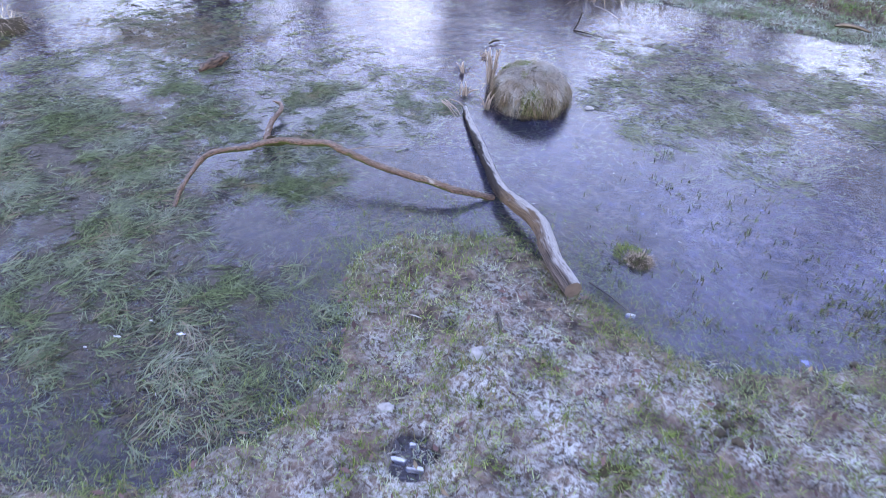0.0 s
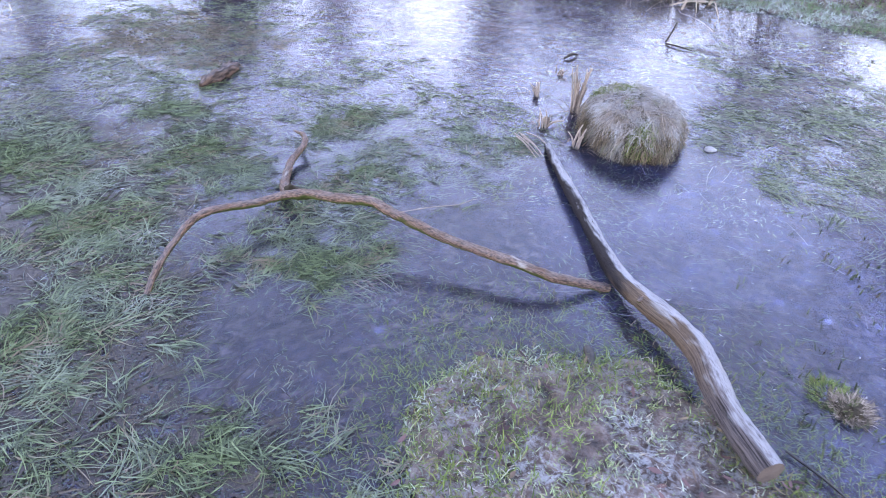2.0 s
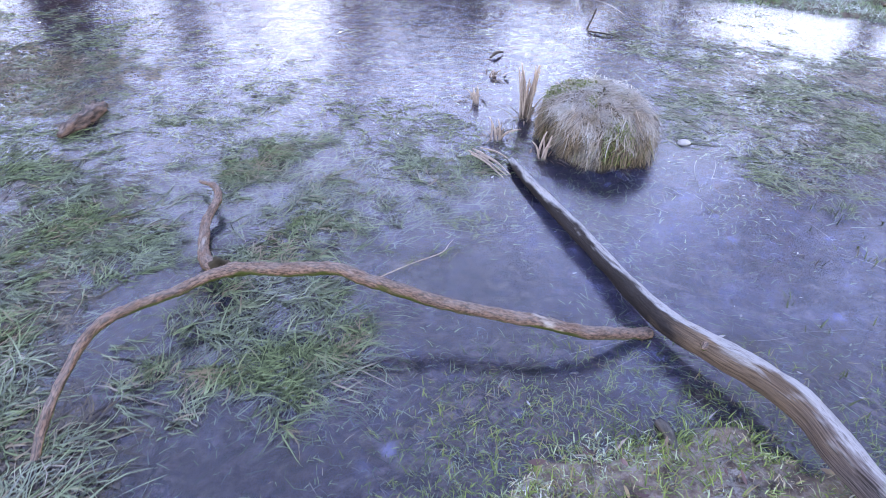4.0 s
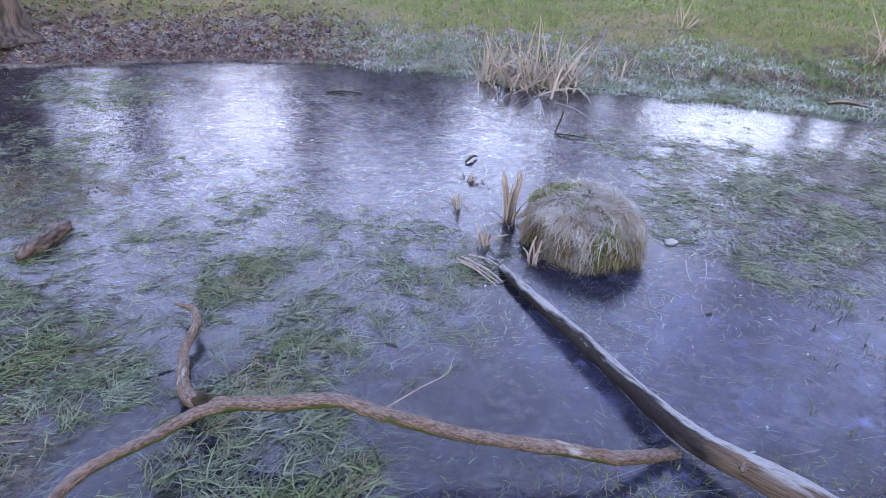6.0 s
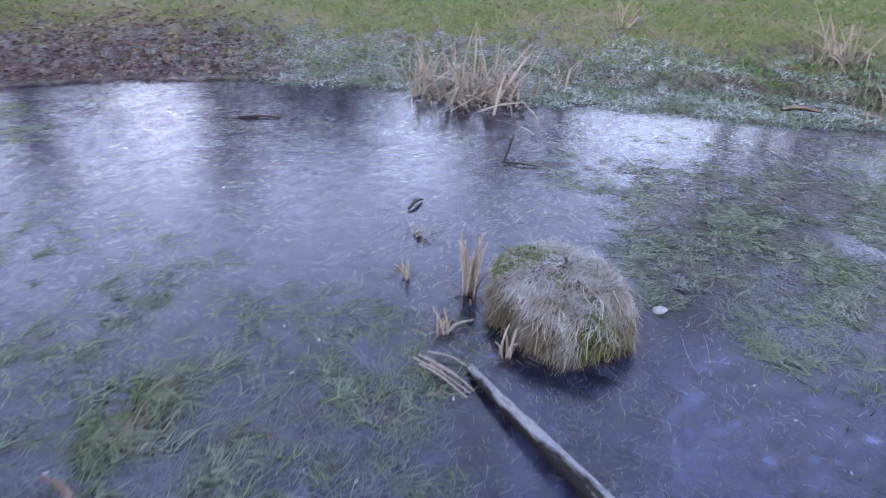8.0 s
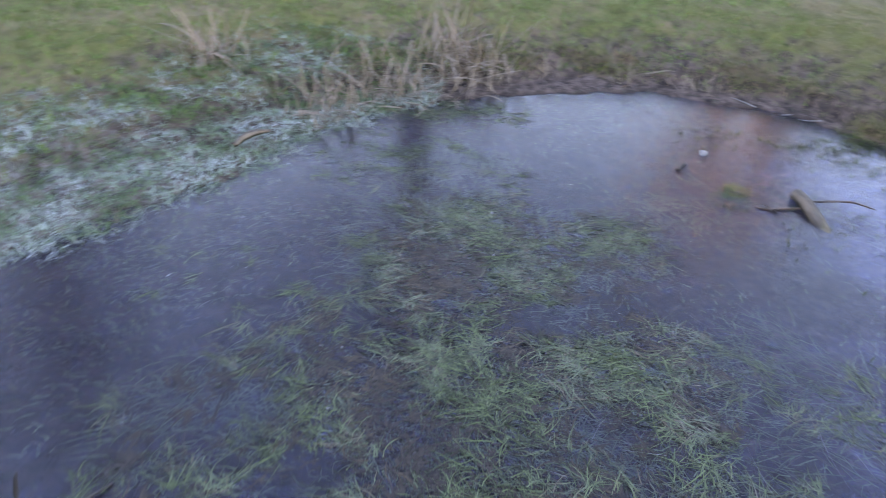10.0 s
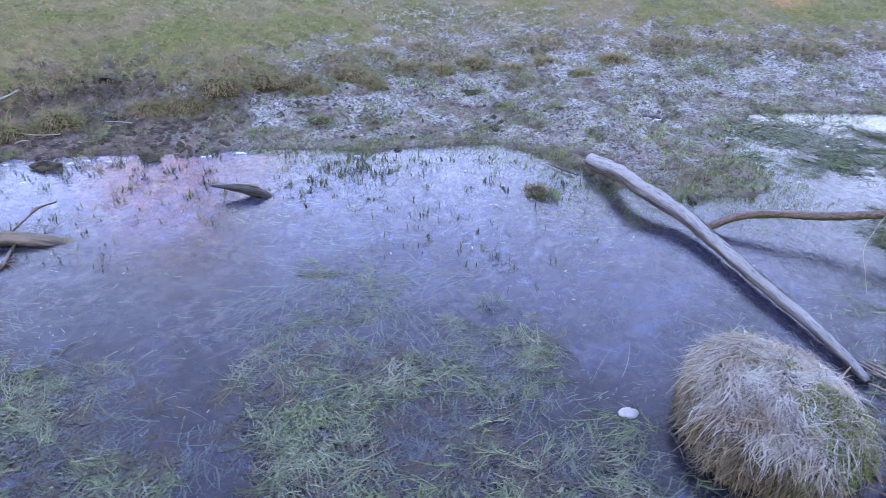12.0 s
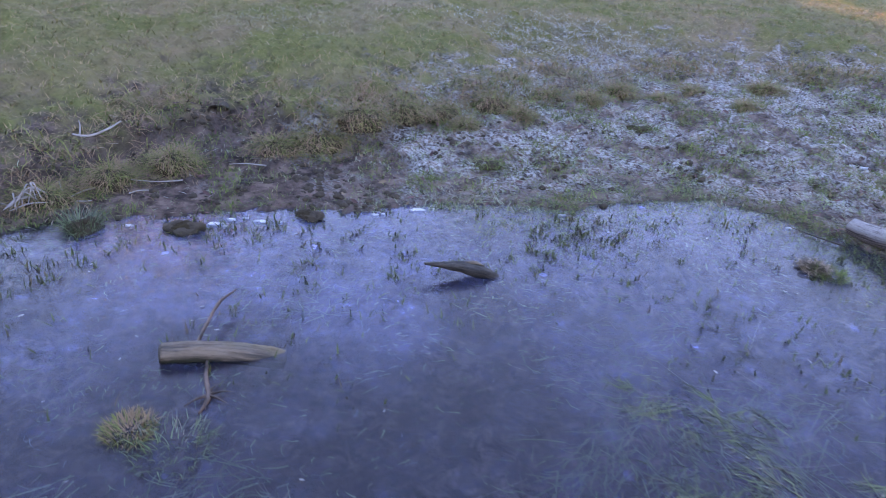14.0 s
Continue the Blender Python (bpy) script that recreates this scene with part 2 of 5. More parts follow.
MAT_THATCH = blade_material("tussock_thatch", (0.03, 0.02, 0.014), (0.38, 0.27, 0.19), (0.13, 0.14, 0.03), 0.88, (0.32, 0.62), 0.62, 11.0)
MAT_LITTER_STRAW = blade_material("flat_straw", (0.07, 0.045, 0.036), (0.32, 0.235, 0.18), (0.14, 0.15, 0.05), 0.85, (0.40, 0.66), 0.6, 4.0)
MAT_STALK = blade_material("drifting_stalk", (0.03, 0.045, 0.02), (0.11, 0.12, 0.075), (0.20, 0.19, 0.17), 0.9, (0.6, 0.9), 0.2)
MAT_LITTER = blade_material("leaf_litter", (0.05, 0.024, 0.024), (0.19, 0.10, 0.09), (0.26, 0.18, 0.11), 0.78, (0.7, 0.9), 0.3)
MAT_PALE = plain_material("frosted_leaf", (0.20, 0.19, 0.17), (0.46, 0.45, 0.45), 60)


def log_material():
    """Old log: grey on top with frost, tawny fibres at the bend, near-black on one flank towards the thin end."""
    m = Mat("weathered_log", 0.85, 0.2)
    at = m.n.new("ShaderNodeAttribute")
    at.attribute_name = "skin"
    m.co = at.outputs["Vector"]
    sep = m.n.new("ShaderNodeSeparateXYZ")
    m.l.new(m.co, sep.inputs[0])
    g = m.noise(1.0, 8, 0.74, 0.3, (9, 340, 340))
    patch = m.noise(1.0, 4, 0.6, 0.4, (6, 22, 22))
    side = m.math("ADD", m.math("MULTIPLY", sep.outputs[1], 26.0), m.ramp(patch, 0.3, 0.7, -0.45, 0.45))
    along = m.math("ADD", sep.outputs[0], m.ramp(patch, 0.3, 0.7, -0.08, 0.08))
    c = m.mix(m.ramp(g, 0.40, 0.58), (0.045, 0.034, 0.033), (0.25, 0.195, 0.185))
    c = m.mix(m.ramp(m.noise(1.0, 5, 0.7, 0.6, (2.2, 60, 60)), 0.57, 0.63), c, (0.022, 0.016, 0.015))
    tan = m.math("MULTIPLY", m.ramp(side, 0.0, -0.5), m.math("MULTIPLY", m.ramp(along, 0.2, 0.4), m.ramp(along, 0.82, 0.66)))
    c = m.mix(tan, c, m.mix(m.ramp(g, 0.36, 0.62), (0.05, 0.03, 0.02), (0.31, 0.195, 0.13)))
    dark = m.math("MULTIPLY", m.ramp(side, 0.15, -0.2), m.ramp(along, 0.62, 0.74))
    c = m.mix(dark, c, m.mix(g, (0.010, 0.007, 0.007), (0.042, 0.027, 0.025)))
    f = m.math("MULTIPLY", m.ramp(m.up(), -0.1, 0.5, 0, 0.68), m.ramp(m.noise(1.0, 6, 0.78, 0.3, (24, 120, 120)), 0.32, 0.50))
    f = m.math("MULTIPLY", f, m.ramp(side, -0.42, -0.1, 0.04, 1.0))
    m.color(m.mix(f, c, (0.66, 0.67, 0.68)))
    m.bump(m.math("ADD", g, m.math("MULTIPLY", m.noise(1.0, 6, 0.7, 0, (40, 120, 120)), 0.7)), 1.0, 0.02)
    return m.m


MAT_LOG = log_material()
# The sawn end's colour is darkened for the shade it stands in.
MAT_CUT = plain_material("shaded_sawn_wood", (0.07, 0.045, 0.036), (0.19, 0.13, 0.10), 45)
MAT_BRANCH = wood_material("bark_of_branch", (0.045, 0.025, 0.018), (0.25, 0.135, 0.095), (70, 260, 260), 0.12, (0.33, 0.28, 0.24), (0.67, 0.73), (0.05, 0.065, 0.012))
MAT_DARKWOOD = wood_material("wet_wood", (0.015, 0.013, 0.012), (0.075, 0.058, 0.045), (8, 90, 90), 0.08)
MAT_ROT = wood_material("rotten_wood", (0.03, 0.018, 0.013), (0.17, 0.095, 0.068), (16, 70, 70), 0.1)
MAT_PALEWOOD = wood_material("bare_pole_wood", (0.05, 0.036, 0.026), (0.23, 0.16, 0.11), (5, 60, 60), 0.08, (0.18, 0.13, 0.075), (0.52, 0.62), (0.04, 0.035, 0.02))
MAT_MOSS = plain_material("moss", (0.016, 0.011, 0.008), (0.075, 0.055, 0.026), 22, 0.95, 1.0)
MAT_SCRAPE = plain_material("pale_stalk", (0.20, 0.18, 0.17), (0.40, 0.37, 0.35), 40)
MAT_STRAND = blade_material("frozen_strand", (0.04, 0.06, 0.045), (0.20, 0.23, 0.21), (0.11, 0.17, 0.06), 0.62, (0.7, 0.9), 0.2)
MAT_FADED = plain_material("faded_scratch", (0.14, 0.13, 0.13), (0.32, 0.31, 0.31), 40)
MAT_RED = plain_material("reddish_twigs", (0.42, 0.37, 0.34), (0.58, 0.52, 0.49), 6)
MAT_CLOD = plain_material("wet_earth", (0.025, 0.02, 0.016), (0.11, 0.085, 0.06), 40, 0.9, 1.0)
MAT_WHITEICE = plain_material("broken_white_ice", (0.45, 0.50, 0.56), (0.7, 0.74, 0.78), 30, 0.5)
MAT_BARK = wood_material("tree_bark", (0.03, 0.022, 0.018), (0.11, 0.078, 0.062), (3, 22, 22))
MAT_TWIG = plain_material("bare_twigs", (0.05, 0.036, 0.03), (0.13, 0.095, 0.08), 6)
MAT_LEAFDARK = plain_material("evergreen", (0.015, 0.03, 0.012), (0.05, 0.08, 0.03), 8)

# ---- building helpers ----
rng = np.random.default_rng(7)


def mesh_of(name, verts, faces, material, smooth=True, skin=None):
    me = bpy.data.meshes.new(name)
    me.from_pydata(np.asarray(verts, float).tolist() if not isinstance(verts, list) else verts, [], faces if isinstance(faces, list) else faces.tolist())
    me.materials.append(material)
    if smooth:
        me.polygons.foreach_set("use_smooth", np.ones(len(me.polygons), bool))
    if skin is not None:
        me.attributes.new("skin", "FLOAT_VECTOR", "POINT").data.foreach_set("vector", np.asarray(skin, np.float32).ravel())
    me.update()
    return me


def part(name, me, parent=None, label=""):
    ob = new(name, me)
    if parent:
        ob.parent = parent
    return tagged(ob, label)


def thing(name, label, category, group="", kind="", data=None):
    return tagged(new(name, data), label, category, group, kind)


def spline(points, n):
    """Catmull-Rom through rows of any width, n rows out."""
    p = np.asarray(points, float)
    q = np.vstack([2 * p[0] - p[1], p, 2 * p[-1] - p[-2]])
    seg = np.r_[0, np.cumsum(np.linalg.norm(np.diff(p[:, :3], axis=0), axis=1))]
    out = []
    for s in np.linspace(0, seg[-1], n):
        i = min(int(np.searchsorted(seg, s, "right")) - 1, len(p) - 2)
        u = (s - seg[i]) / max(seg[i + 1] - seg[i], 1e-9)
        a, b, c, d = q[i:i + 4]
        out.append(0.5 * (2 * b + (c - a) * u + (2 * a - 5 * b + 4 * c - d) * u ** 2 + (3 * b - a - 3 * c + d) * u ** 3))
    return np.array(out)


def skin_of(rows, n, sides):
    """Along and around a tube, for its grain."""
    r = spline(rows, n)
    s = np.r_[0, np.cumsum(np.linalg.norm(np.diff(r[:, :3], axis=0), axis=1))]
    w = 2 * math.pi * np.arange(sides) / sides
    return np.stack([np.repeat(s, sides), np.tile(np.cos(w), n) * np.repeat(r[:, 3], sides), np.tile(np.sin(w), n) * np.repeat(r[:, 3], sides)], 1)


def tube(rows, n, sides, rough=0.0, seed=0, caps=True, freq=9.0):
    """Rows of x, y, z, radius. A tube with an uneven, lengthwise ridged skin."""
    r = spline(rows, n)
    pts, rad = r[:, :3], np.maximum(r[:, 3], 0.0008)
    tan = np.gradient(pts, axis=0)
    tan /= np.linalg.norm(tan, axis=1)[:, None]
    ref = np.array([0.0, 0, 1]) if abs(tan[:, 2]).mean() < 0.8 else np.array([0.0, 1, 0])
    verts, faces = [], []
    for i in range(n):
        a = np.cross(tan[i], ref)
        a /= np.linalg.norm(a)
        b = np.cross(a, tan[i])
        for k in range(sides):
            w = 2 * math.pi * k / sides
            d = a * math.cos(w) + b * math.sin(w)
            v = Vector(pts[i] + d * rad[i]) * freq + Vector((seed * 7.1, 0, 0))
            g = Vector((i * 0.05, math.cos(w) * 2.4, math.sin(w) * 2.4 + seed))
            j = 1 + rough * (0.7 * noise.noise(v) + 0.35 * noise.noise(v * 3.1) + 0.7 * noise.noise(g))
            verts.append(tuple(pts[i] + d * rad[i] * j))
    for i in range(n - 1):
        for k in range(sides):
            k2 = (k + 1) % sides
            faces.append((i * sides + k, i * sides + k2, (i + 1) * sides + k2, (i + 1) * sides + k))
    if caps:
        faces.append(tuple(range(sides))[::-1])
        faces.append(tuple((n - 1) * sides + k for k in range(sides)))
    return verts, faces


def rod(name, rows, n, sides, rough, material, parent=None, label="", freq=20, seed=3):
    """One tube as an object."""
    v, f = tube(rows, n, sides, rough, seed, True, freq)
    return part(name, mesh_of(name, v, f, material, skin=skin_of(rows, n, sides)), parent, label)


def join(parts):
    verts, faces = [], []
    for v, f in parts:
        o = len(verts)
        verts += list(v)
        faces += [tuple(i + o for i in q) for q in f]
    return verts, faces


def blades(base, length, width, heading, rise, droop, seg=3, twist=None, sway=None):
    """Strips that taper to a point. base (n,3); rise: first slope in radians above level; droop: how far the slope falls along the blade."""
    n = len(base)
    t = np.linspace(0, 1, seg + 1)
    ang = rise[:, None] - droop[:, None] * (t[None, :-1] + 0.5 / seg)
    step = (length / seg)[:, None]
    hor = np.concatenate([np.zeros((n, 1)), np.cumsum(np.cos(ang) * step, 1)], 1)
    ver = np.concatenate([np.zeros((n, 1)), np.cumsum(np.sin(ang) * step, 1)], 1)
    bend = (rng.normal(0, 0.13, n) if sway is None else sway)[:, None] * t[None, :]
    hd = heading[:, None] + bend
    cx, cy = base[:, None, 0] + np.cos(hd) * hor, base[:, None, 1] + np.sin(hd) * hor
    cz = base[:, None, 2] + ver
    side = heading + math.pi / 2 + (twist if twist is not None else 0)
    w = width[:, None] * 0.5 * (1 - t[None, :] ** 2.2)
    sx, sy = np.cos(side)[:, None] * w, np.sin(side)[:, None] * w
    k = 2 * seg + 1
    V = np.empty((n, k, 3))
    V[:, 0:2 * seg:2] = np.stack([cx - sx, cy - sy, cz], 2)[:, :seg]
    V[:, 1:2 * seg:2] = np.stack([cx + sx, cy + sy, cz], 2)[:, :seg]
    V[:, -1] = np.stack([cx, cy, cz], 2)[:, -1]
    o = (np.arange(n) * k)[:, None]
    quads = [o + np.array([[2 * i, 2 * i + 1, 2 * i + 3, 2 * i + 2]]) for i in range(seg - 1)]
    tris = o + np.array([[2 * seg - 2, 2 * seg - 1, 2 * seg]])
    faces = [q for a in quads for q in a.tolist()] + tris.tolist()
    return V.reshape(-1, 3), faces


# ---- the lie of the land ----
POND = np.array([(-6.5, 6.2), (-3.5, 6.4), (-2.5, 6.5), (-1.4, 6.7), (-0.85, 6.75), (-0.2, 6.66), (0.25, 6.5), (0.9, 6.25), (1.15, 6.0), (1.75, 5.8),
                 (2.42, 5.52), (2.85, 5.18), (3.35, 5.06), (3.9, 4.76), (4.55, 3.92), (4.82, 3.05), (4.65, 2.25), (4.3, 1.85), (3.95, 1.66), (3.28, 1.56), (2.4, 1.44),
                 (2.0, 1.46), (1.75, 1.33), (1.38, 1.3), (1.05, 1.45), (0.84, 1.66), (0.6, 1.98), (0.22, 1.95), (0.0, 1.78), (-0.02, 1.45), (0.02, 1.1),
                 (-0.15, 0.85), (-0.35, 0.62), (-0.75, 0.62), (-1.1, 0.62), (-2.0, 0.4), (-3.5, 0.3), (-6.5, 0.8)])
INNER = np.array([(-9, 6.9), (-2.5, 6.85), (-0.9, 7.0), (0.3, 6.85), (1.2, 6.5), (2.2, 6.1), (3.0, 5.8), (3.6, 5.5), (4.3, 4.95), (4.75, 4.3), (5.0, 3.6), (5.08, 3.0),
                  (4.95, 2.4), (4.6, 1.85), (4.15, 1.45), (3.78, 0.95), (3.60, 0.77), (3.42, 0.82), (3.1, 0.92), (2.79, 0.72), (2.43, 0.33), (1.62, -0.15), (0.6, -0.6), (-0.4, -0.5),
                  (-1.2, -0.5), (-3, -0.6), (-9, -0.4)])


def signed(poly, x, y):
    """Distance to a polygon's rim, positive outside."""
    d = np.full(x.shape, 1e9)
    inside = np.zeros(x.shape, bool)
    for a, b in zip(poly, np.roll(poly, -1, 0)):
        e = b - a
        u = np.clip(((x - a[0]) * e[0] + (y - a[1]) * e[1]) / (e @ e), 0, 1)
        d = np.minimum(d, np.hypot(x - a[0] - u * e[0], y - a[1] - u * e[1]))
        cross = (a[1] > y) != (b[1] > y)
        with np.errstate(divide="ignore", invalid="ignore"):
            inside ^= cross & (x < e[0] * (y - a[1]) / (e[1] if e[1] else 1e-12) + a[0])
    return np.where(inside, -d, d)


def smooth(a, b, v):
    u = np.clip((v - a) / (b - a), 0, 1)
    return u * u * (3 - 2 * u)


def wobble(x, y, f, seed=0.0):
    """Cheap smooth noise, about -1 to 1."""
    s = seed * 3.7
    return (np.sin(x * f + 1.3 * np.sin(y * f * 0.7 + s) + s) + np.sin(y * f * 1.13 + 1.7 * np.sin(x * f * 0.83 - s) + 2 * s)
            + 0.6 * np.sin((x + y) * f * 2.1 + s + 1.9 * np.sin((x - y) * f * 1.3)) + 0.5 * np.sin((x - 0.6 * y) * f * 3.3 + 2.2 * s)) / 3.1


def land(x, y):
    """Height of the ground; the ice lies at 0."""
    d = signed(POND, x, y) + 0.05 * wobble(x, y, 6.0, 1) + 0.025 * wobble(x, y, 17.0, 2)
    dl = signed(INNER, x, y) + 0.07 * wobble(x, y, 5.0, 3)
    shelf = np.where(d > 0, 0.012 + 0.075 * smooth(0, 1.1, d), -0.012 - 0.22 * smooth(0.0, 0.9, -d))
    bumps = np.where(d > 0, 1.0, 0.4) * (0.012 * wobble(x, y, 11, 4) + 0.024 * wobble(x, y, 27, 5) + 0.014 * wobble(x, y, 58, 7)) * (0.25 + 0.75 * smooth(0.0, 0.5, d)) * smooth(-0.3, 0.1, d)
    for px, py, r in ((0.33, 0.86, 0.075), (-0.22, 0.94, 0.09), (0.30, 0.78, 0.05)):
        shelf = shelf - 0.06 * smooth(1.3, 0.7, np.hypot(x - px, (y - py) * 1.5) / r + 0.3 * wobble(x, y, 20, 61))
    scarp = smooth(-0.09, 0.10, dl) * (0.4 + 0.6 * smooth(1.4, 2.8, x))
    south = smooth(3.0, 1.0, y)
    return shelf + bumps + scarp * (0.07 + 0.04 * south + 0.02 * wobble(x, y, 4, 6)) + 0.18 * smooth(0, 1.3, dl) + np.clip(dl, 0, 60) * 0.008


def axis(lo, hi, step, far):
    core = np.arange(lo, hi + step / 2, step)
    out, g, v = [], step, hi
    while v < far:
        g *= 1.25
        v += g
        out.append(v)
    left, g, v = [], step, lo
    while v > -far:
        g *= 1.25
        v -= g
        left.append(v)
    return np.r_[left[::-1], core, out]


def build_ground():
    gx, gy = axis(-3.2, 5.6, 0.034, 900), axis(-2.2, 7.6, 0.034, 900)
    X, Y = np.meshgrid(gx, gy)
    Z = land(X.ravel(), Y.ravel())
    nx, ny = len(gx), len(gy)
    i = (np.arange(ny - 1)[:, None] * nx + np.arange(nx - 1)[None, :]).ravel()
    faces = np.stack([i, i + 1, i + nx + 1, i + nx], 1)
    me = mesh_of("ground", np.stack([X.ravel(), Y.ravel(), Z], 1), faces, MAT_GROUND)
    thing("ground", "muddy frosted pond bank rising to a lawn", "ground", kind="structure", data=me)


build_ground()
me = mesh_of("water", [(-9, 0.2, 0), (5.4, 0.2, 0), (5.4, 7.4, 0), (-9, 7.4, 0)], [(0, 1, 2, 3)], MAT_ICE, False)
thing("water", "frozen pond surface of cloudy bluish ice", "ice", kind="structure", data=me)


# ---- grass and weed, in sheets that nobody could count ----
def scatter(n, x0, x1, y0, y1, keep):
    x, y = rng.uniform(x0, x1, n), rng.uniform(y0, y1, n)
    k = rng.random(n) < keep(x, y)
    return x[k], y[k]


def flow(x, y):
    """The lie of the drowned grass."""
    return 2.2 * wobble(x, y, 1.1, 8) + 0.8 * wobble(x, y, 3.1, 9) + 0.4


def stuff(name, V, F, material, label, category):
    return thing(name, label, category, kind="stuff", data=mesh_of(name, V, F, material))


PATCHES = [(2.47, 4.13, 0.5, 1.0), (1.92, 3.05, 0.3, 0.9), (1.54, 3.99, 0.28, 0.9), (1.5, 4.6, 0.35, 0.65), (1.40, 3.5, 0.32, 0.8), (3.25, 4.15, 0.45, 0.7), (2.62, 3.52, 0.4, 0.9), (1.84, 3.39, 0.28, 0.9),
           (1.12, 3.62, 0.22, 1.0), (-0.25, 3.13, 0.45, 0.85), (-1.04, 2.95, 0.32, 0.9), (-0.42, 2.37, 0.33, 1.0), (-1.6, 4.15, 0.45, 0.7), (-1.8, 5.8, 0.4, 0.8), (-1.36, 2.35, 0.45, 1.0), (-1.35, 2.8, 0.35, 0.9),
           (-0.93, 1.6, 0.33, 1.0), (-0.5, 1.40, 0.27, 0.9), (-0.69, 3.04, 0.3, 0.8), (-0.92, 1.2, 0.27, 0.8), (-0.3, 1.12, 0.27, 0.9), (-1.9, 3.4, 0.5, 0.6), (-1.6, 1.8, 0.5, 0.9), (-2.65, 4.4, 0.3, 1.0)]
CLEARINGS = [(1.3, 2.55, 0.85, 0.55), (2.9, 2.2, 0.95, 0.6), (2.45, 2.95, 0.35, 0.6), (2.22, 3.3, 0.22, 0.8), (0.15, 2.1, 0.35, 0.8), (-0.5, 1.9, 0.28, 0.85), (0.2, 2.55, 0.25, 0.7), (0.5, 5.4, 0.9, 0.6), (3.9, 2.8, 0.6, 0.8),
             (-0.8, 0.80, 0.2, 0.8), (-0.22, 1.75, 0.28, 0.7), (-0.17, 2.82, 0.15, 0.6), (1.62, 3.28, 0.15, 0.6), (-1.22, 2.12, 0.12, 0.7)]


SOUTH_PATCHES = [(2.05, 2.85, 0.30, 0.75), (3.09, 3.02, 0.24, 0.6), (1.64, 2.85, 0.33, 0.8), (1.46, 3.13, 0.25, 0.7), (2.34, 3.58, 0.3, 0.9), (1.2, 2.2, 0.2, 0.4), (1.9, 2.3, 0.22, 0.4), (2.9, 2.2, 0.2, 0.35), (3.5, 2.95, 0.2, 0.6)]


def patch_weight(x, y):
    d = np.zeros(x.shape)
    for px, py, r, a in PATCHES + SOUTH_PATCHES:
        d = np.maximum(d, a * smooth(1.2, 0.45, np.hypot(x - px, y - py) / r + 0.25 * wobble(x, y, 5.0, 11)))
    return d


def weed_density(x, y):
    d = np.maximum(0.22 + 0.34 * smooth(-0.1, 0.6, wobble(x, y, 2.3, 10) + 0.5 * wobble(x, y, 7, 35)), patch_weight(x, y))
    for px, py, r, a in CLEARINGS:
        d = d * (1 - a * smooth(1.1, 0.6, np.hypot(x - px, y - py) / r + 0.2 * wobble(x, y, 4.0, 26)))
    return d * (signed(POND, x, y) < 0.05)


def clumps(count, box, keep, per, spread):
    """Points in bunches, and the bunch's own lie."""
    cx, cy = scatter(count, *box, keep)
    k = rng.integers(per[0], per[1], len(cx))
    x, y = np.repeat(cx, k), np.repeat(cy, k)
    lie = np.repeat(flow(cx, cy) + rng.normal(0, 0.45, len(cx)), k)
    size = np.repeat(rng.uniform(0.6, 1.25, len(cx)), k)
    n = len(x)
    across, along = rng.normal(0, spread, n), rng.normal(0, spread * 1.6, n)
    return x + np.cos(lie) * along - np.sin(lie) * across, y + np.sin(lie) * along + np.cos(lie) * across, lie, size


def drowned_grass():
    x, y, lie, size = clumps(16000, (-4.2, 5.0, 0.4, 6.9), weed_density, (10, 34), 0.045)
    n = len(x)
    size = size * (0.36 + 0.64 * smooth(0.1, 0.5, patch_weight(x, y)))
    z = -rng.uniform(0.002, 0.022, n)
    V, F = blades(np.stack([x, y, z], 1), rng.uniform(0.04, 0.16, n) * size, rng.uniform(0.002, 0.0045, n), lie + rng.normal(0, 0.42, n),
                  rng.uniform(-0.02, 0.12, n), rng.uniform(0.0, 0.2, n), 3, None, rng.normal(0, 0.8, n))
    V[:, 2] = np.clip(V[:, 2], -0.08, -0.002)
    stuff("water_grass", V, F, MAT_WEED, "long green grass frozen in under the ice", "grass")
    x, y = scatter(6000, -4.2, 5.0, 0.4, 6.9, lambda x, y: 0.8 * (signed(POND, x, y) < 0.1))
    n = len(x)
    V, F = blades(np.stack([x, y, -rng.uniform(0.001, 0.02, n)], 1), rng.uniform(0.01, 0.06, n), rng.uniform(0.0015, 0.0035, n), rng.uniform(0, 6.28, n), rng.uniform(-0.05, 0.1, n), rng.uniform(0, 0.2, n), 3)
    V[:, 2] = np.minimum(V[:, 2], -0.001)
    stuff("drifting_stalks", V, F, MAT_STALK, "loose pale and green stalks caught in the ice", "grass")


def frozen_strands():
    x, y, lie, size = clumps(1700, (-3.0, 4.9, 0.6, 5.6), lambda x, y: (signed(POND, x, y) < 0.0) * (0.25 + 0.75 * smooth(-0.2, 0.5, wobble(x, y, 4, 66) + 0.5 * wobble(x, y, 13, 67))), (2, 8), 0.025)
    n = len(x)
    V, F = blades(np.stack([x, y, -rng.uniform(0.001, 0.008, n)], 1), rng.uniform(0.012, 0.07, n) * size, rng.uniform(0.0012, 0.003, n), rng.uniform(0, 6.28, n), np.zeros(n), np.zeros(n), 5, None, rng.normal(0, 1.9, n))
    V[:, 2] = np.minimum(V[:, 2], -0.001)
    stuff("frozen_strands", V, F, MAT_STRAND, "pale curled strands of weed caught in the ice", "weed")


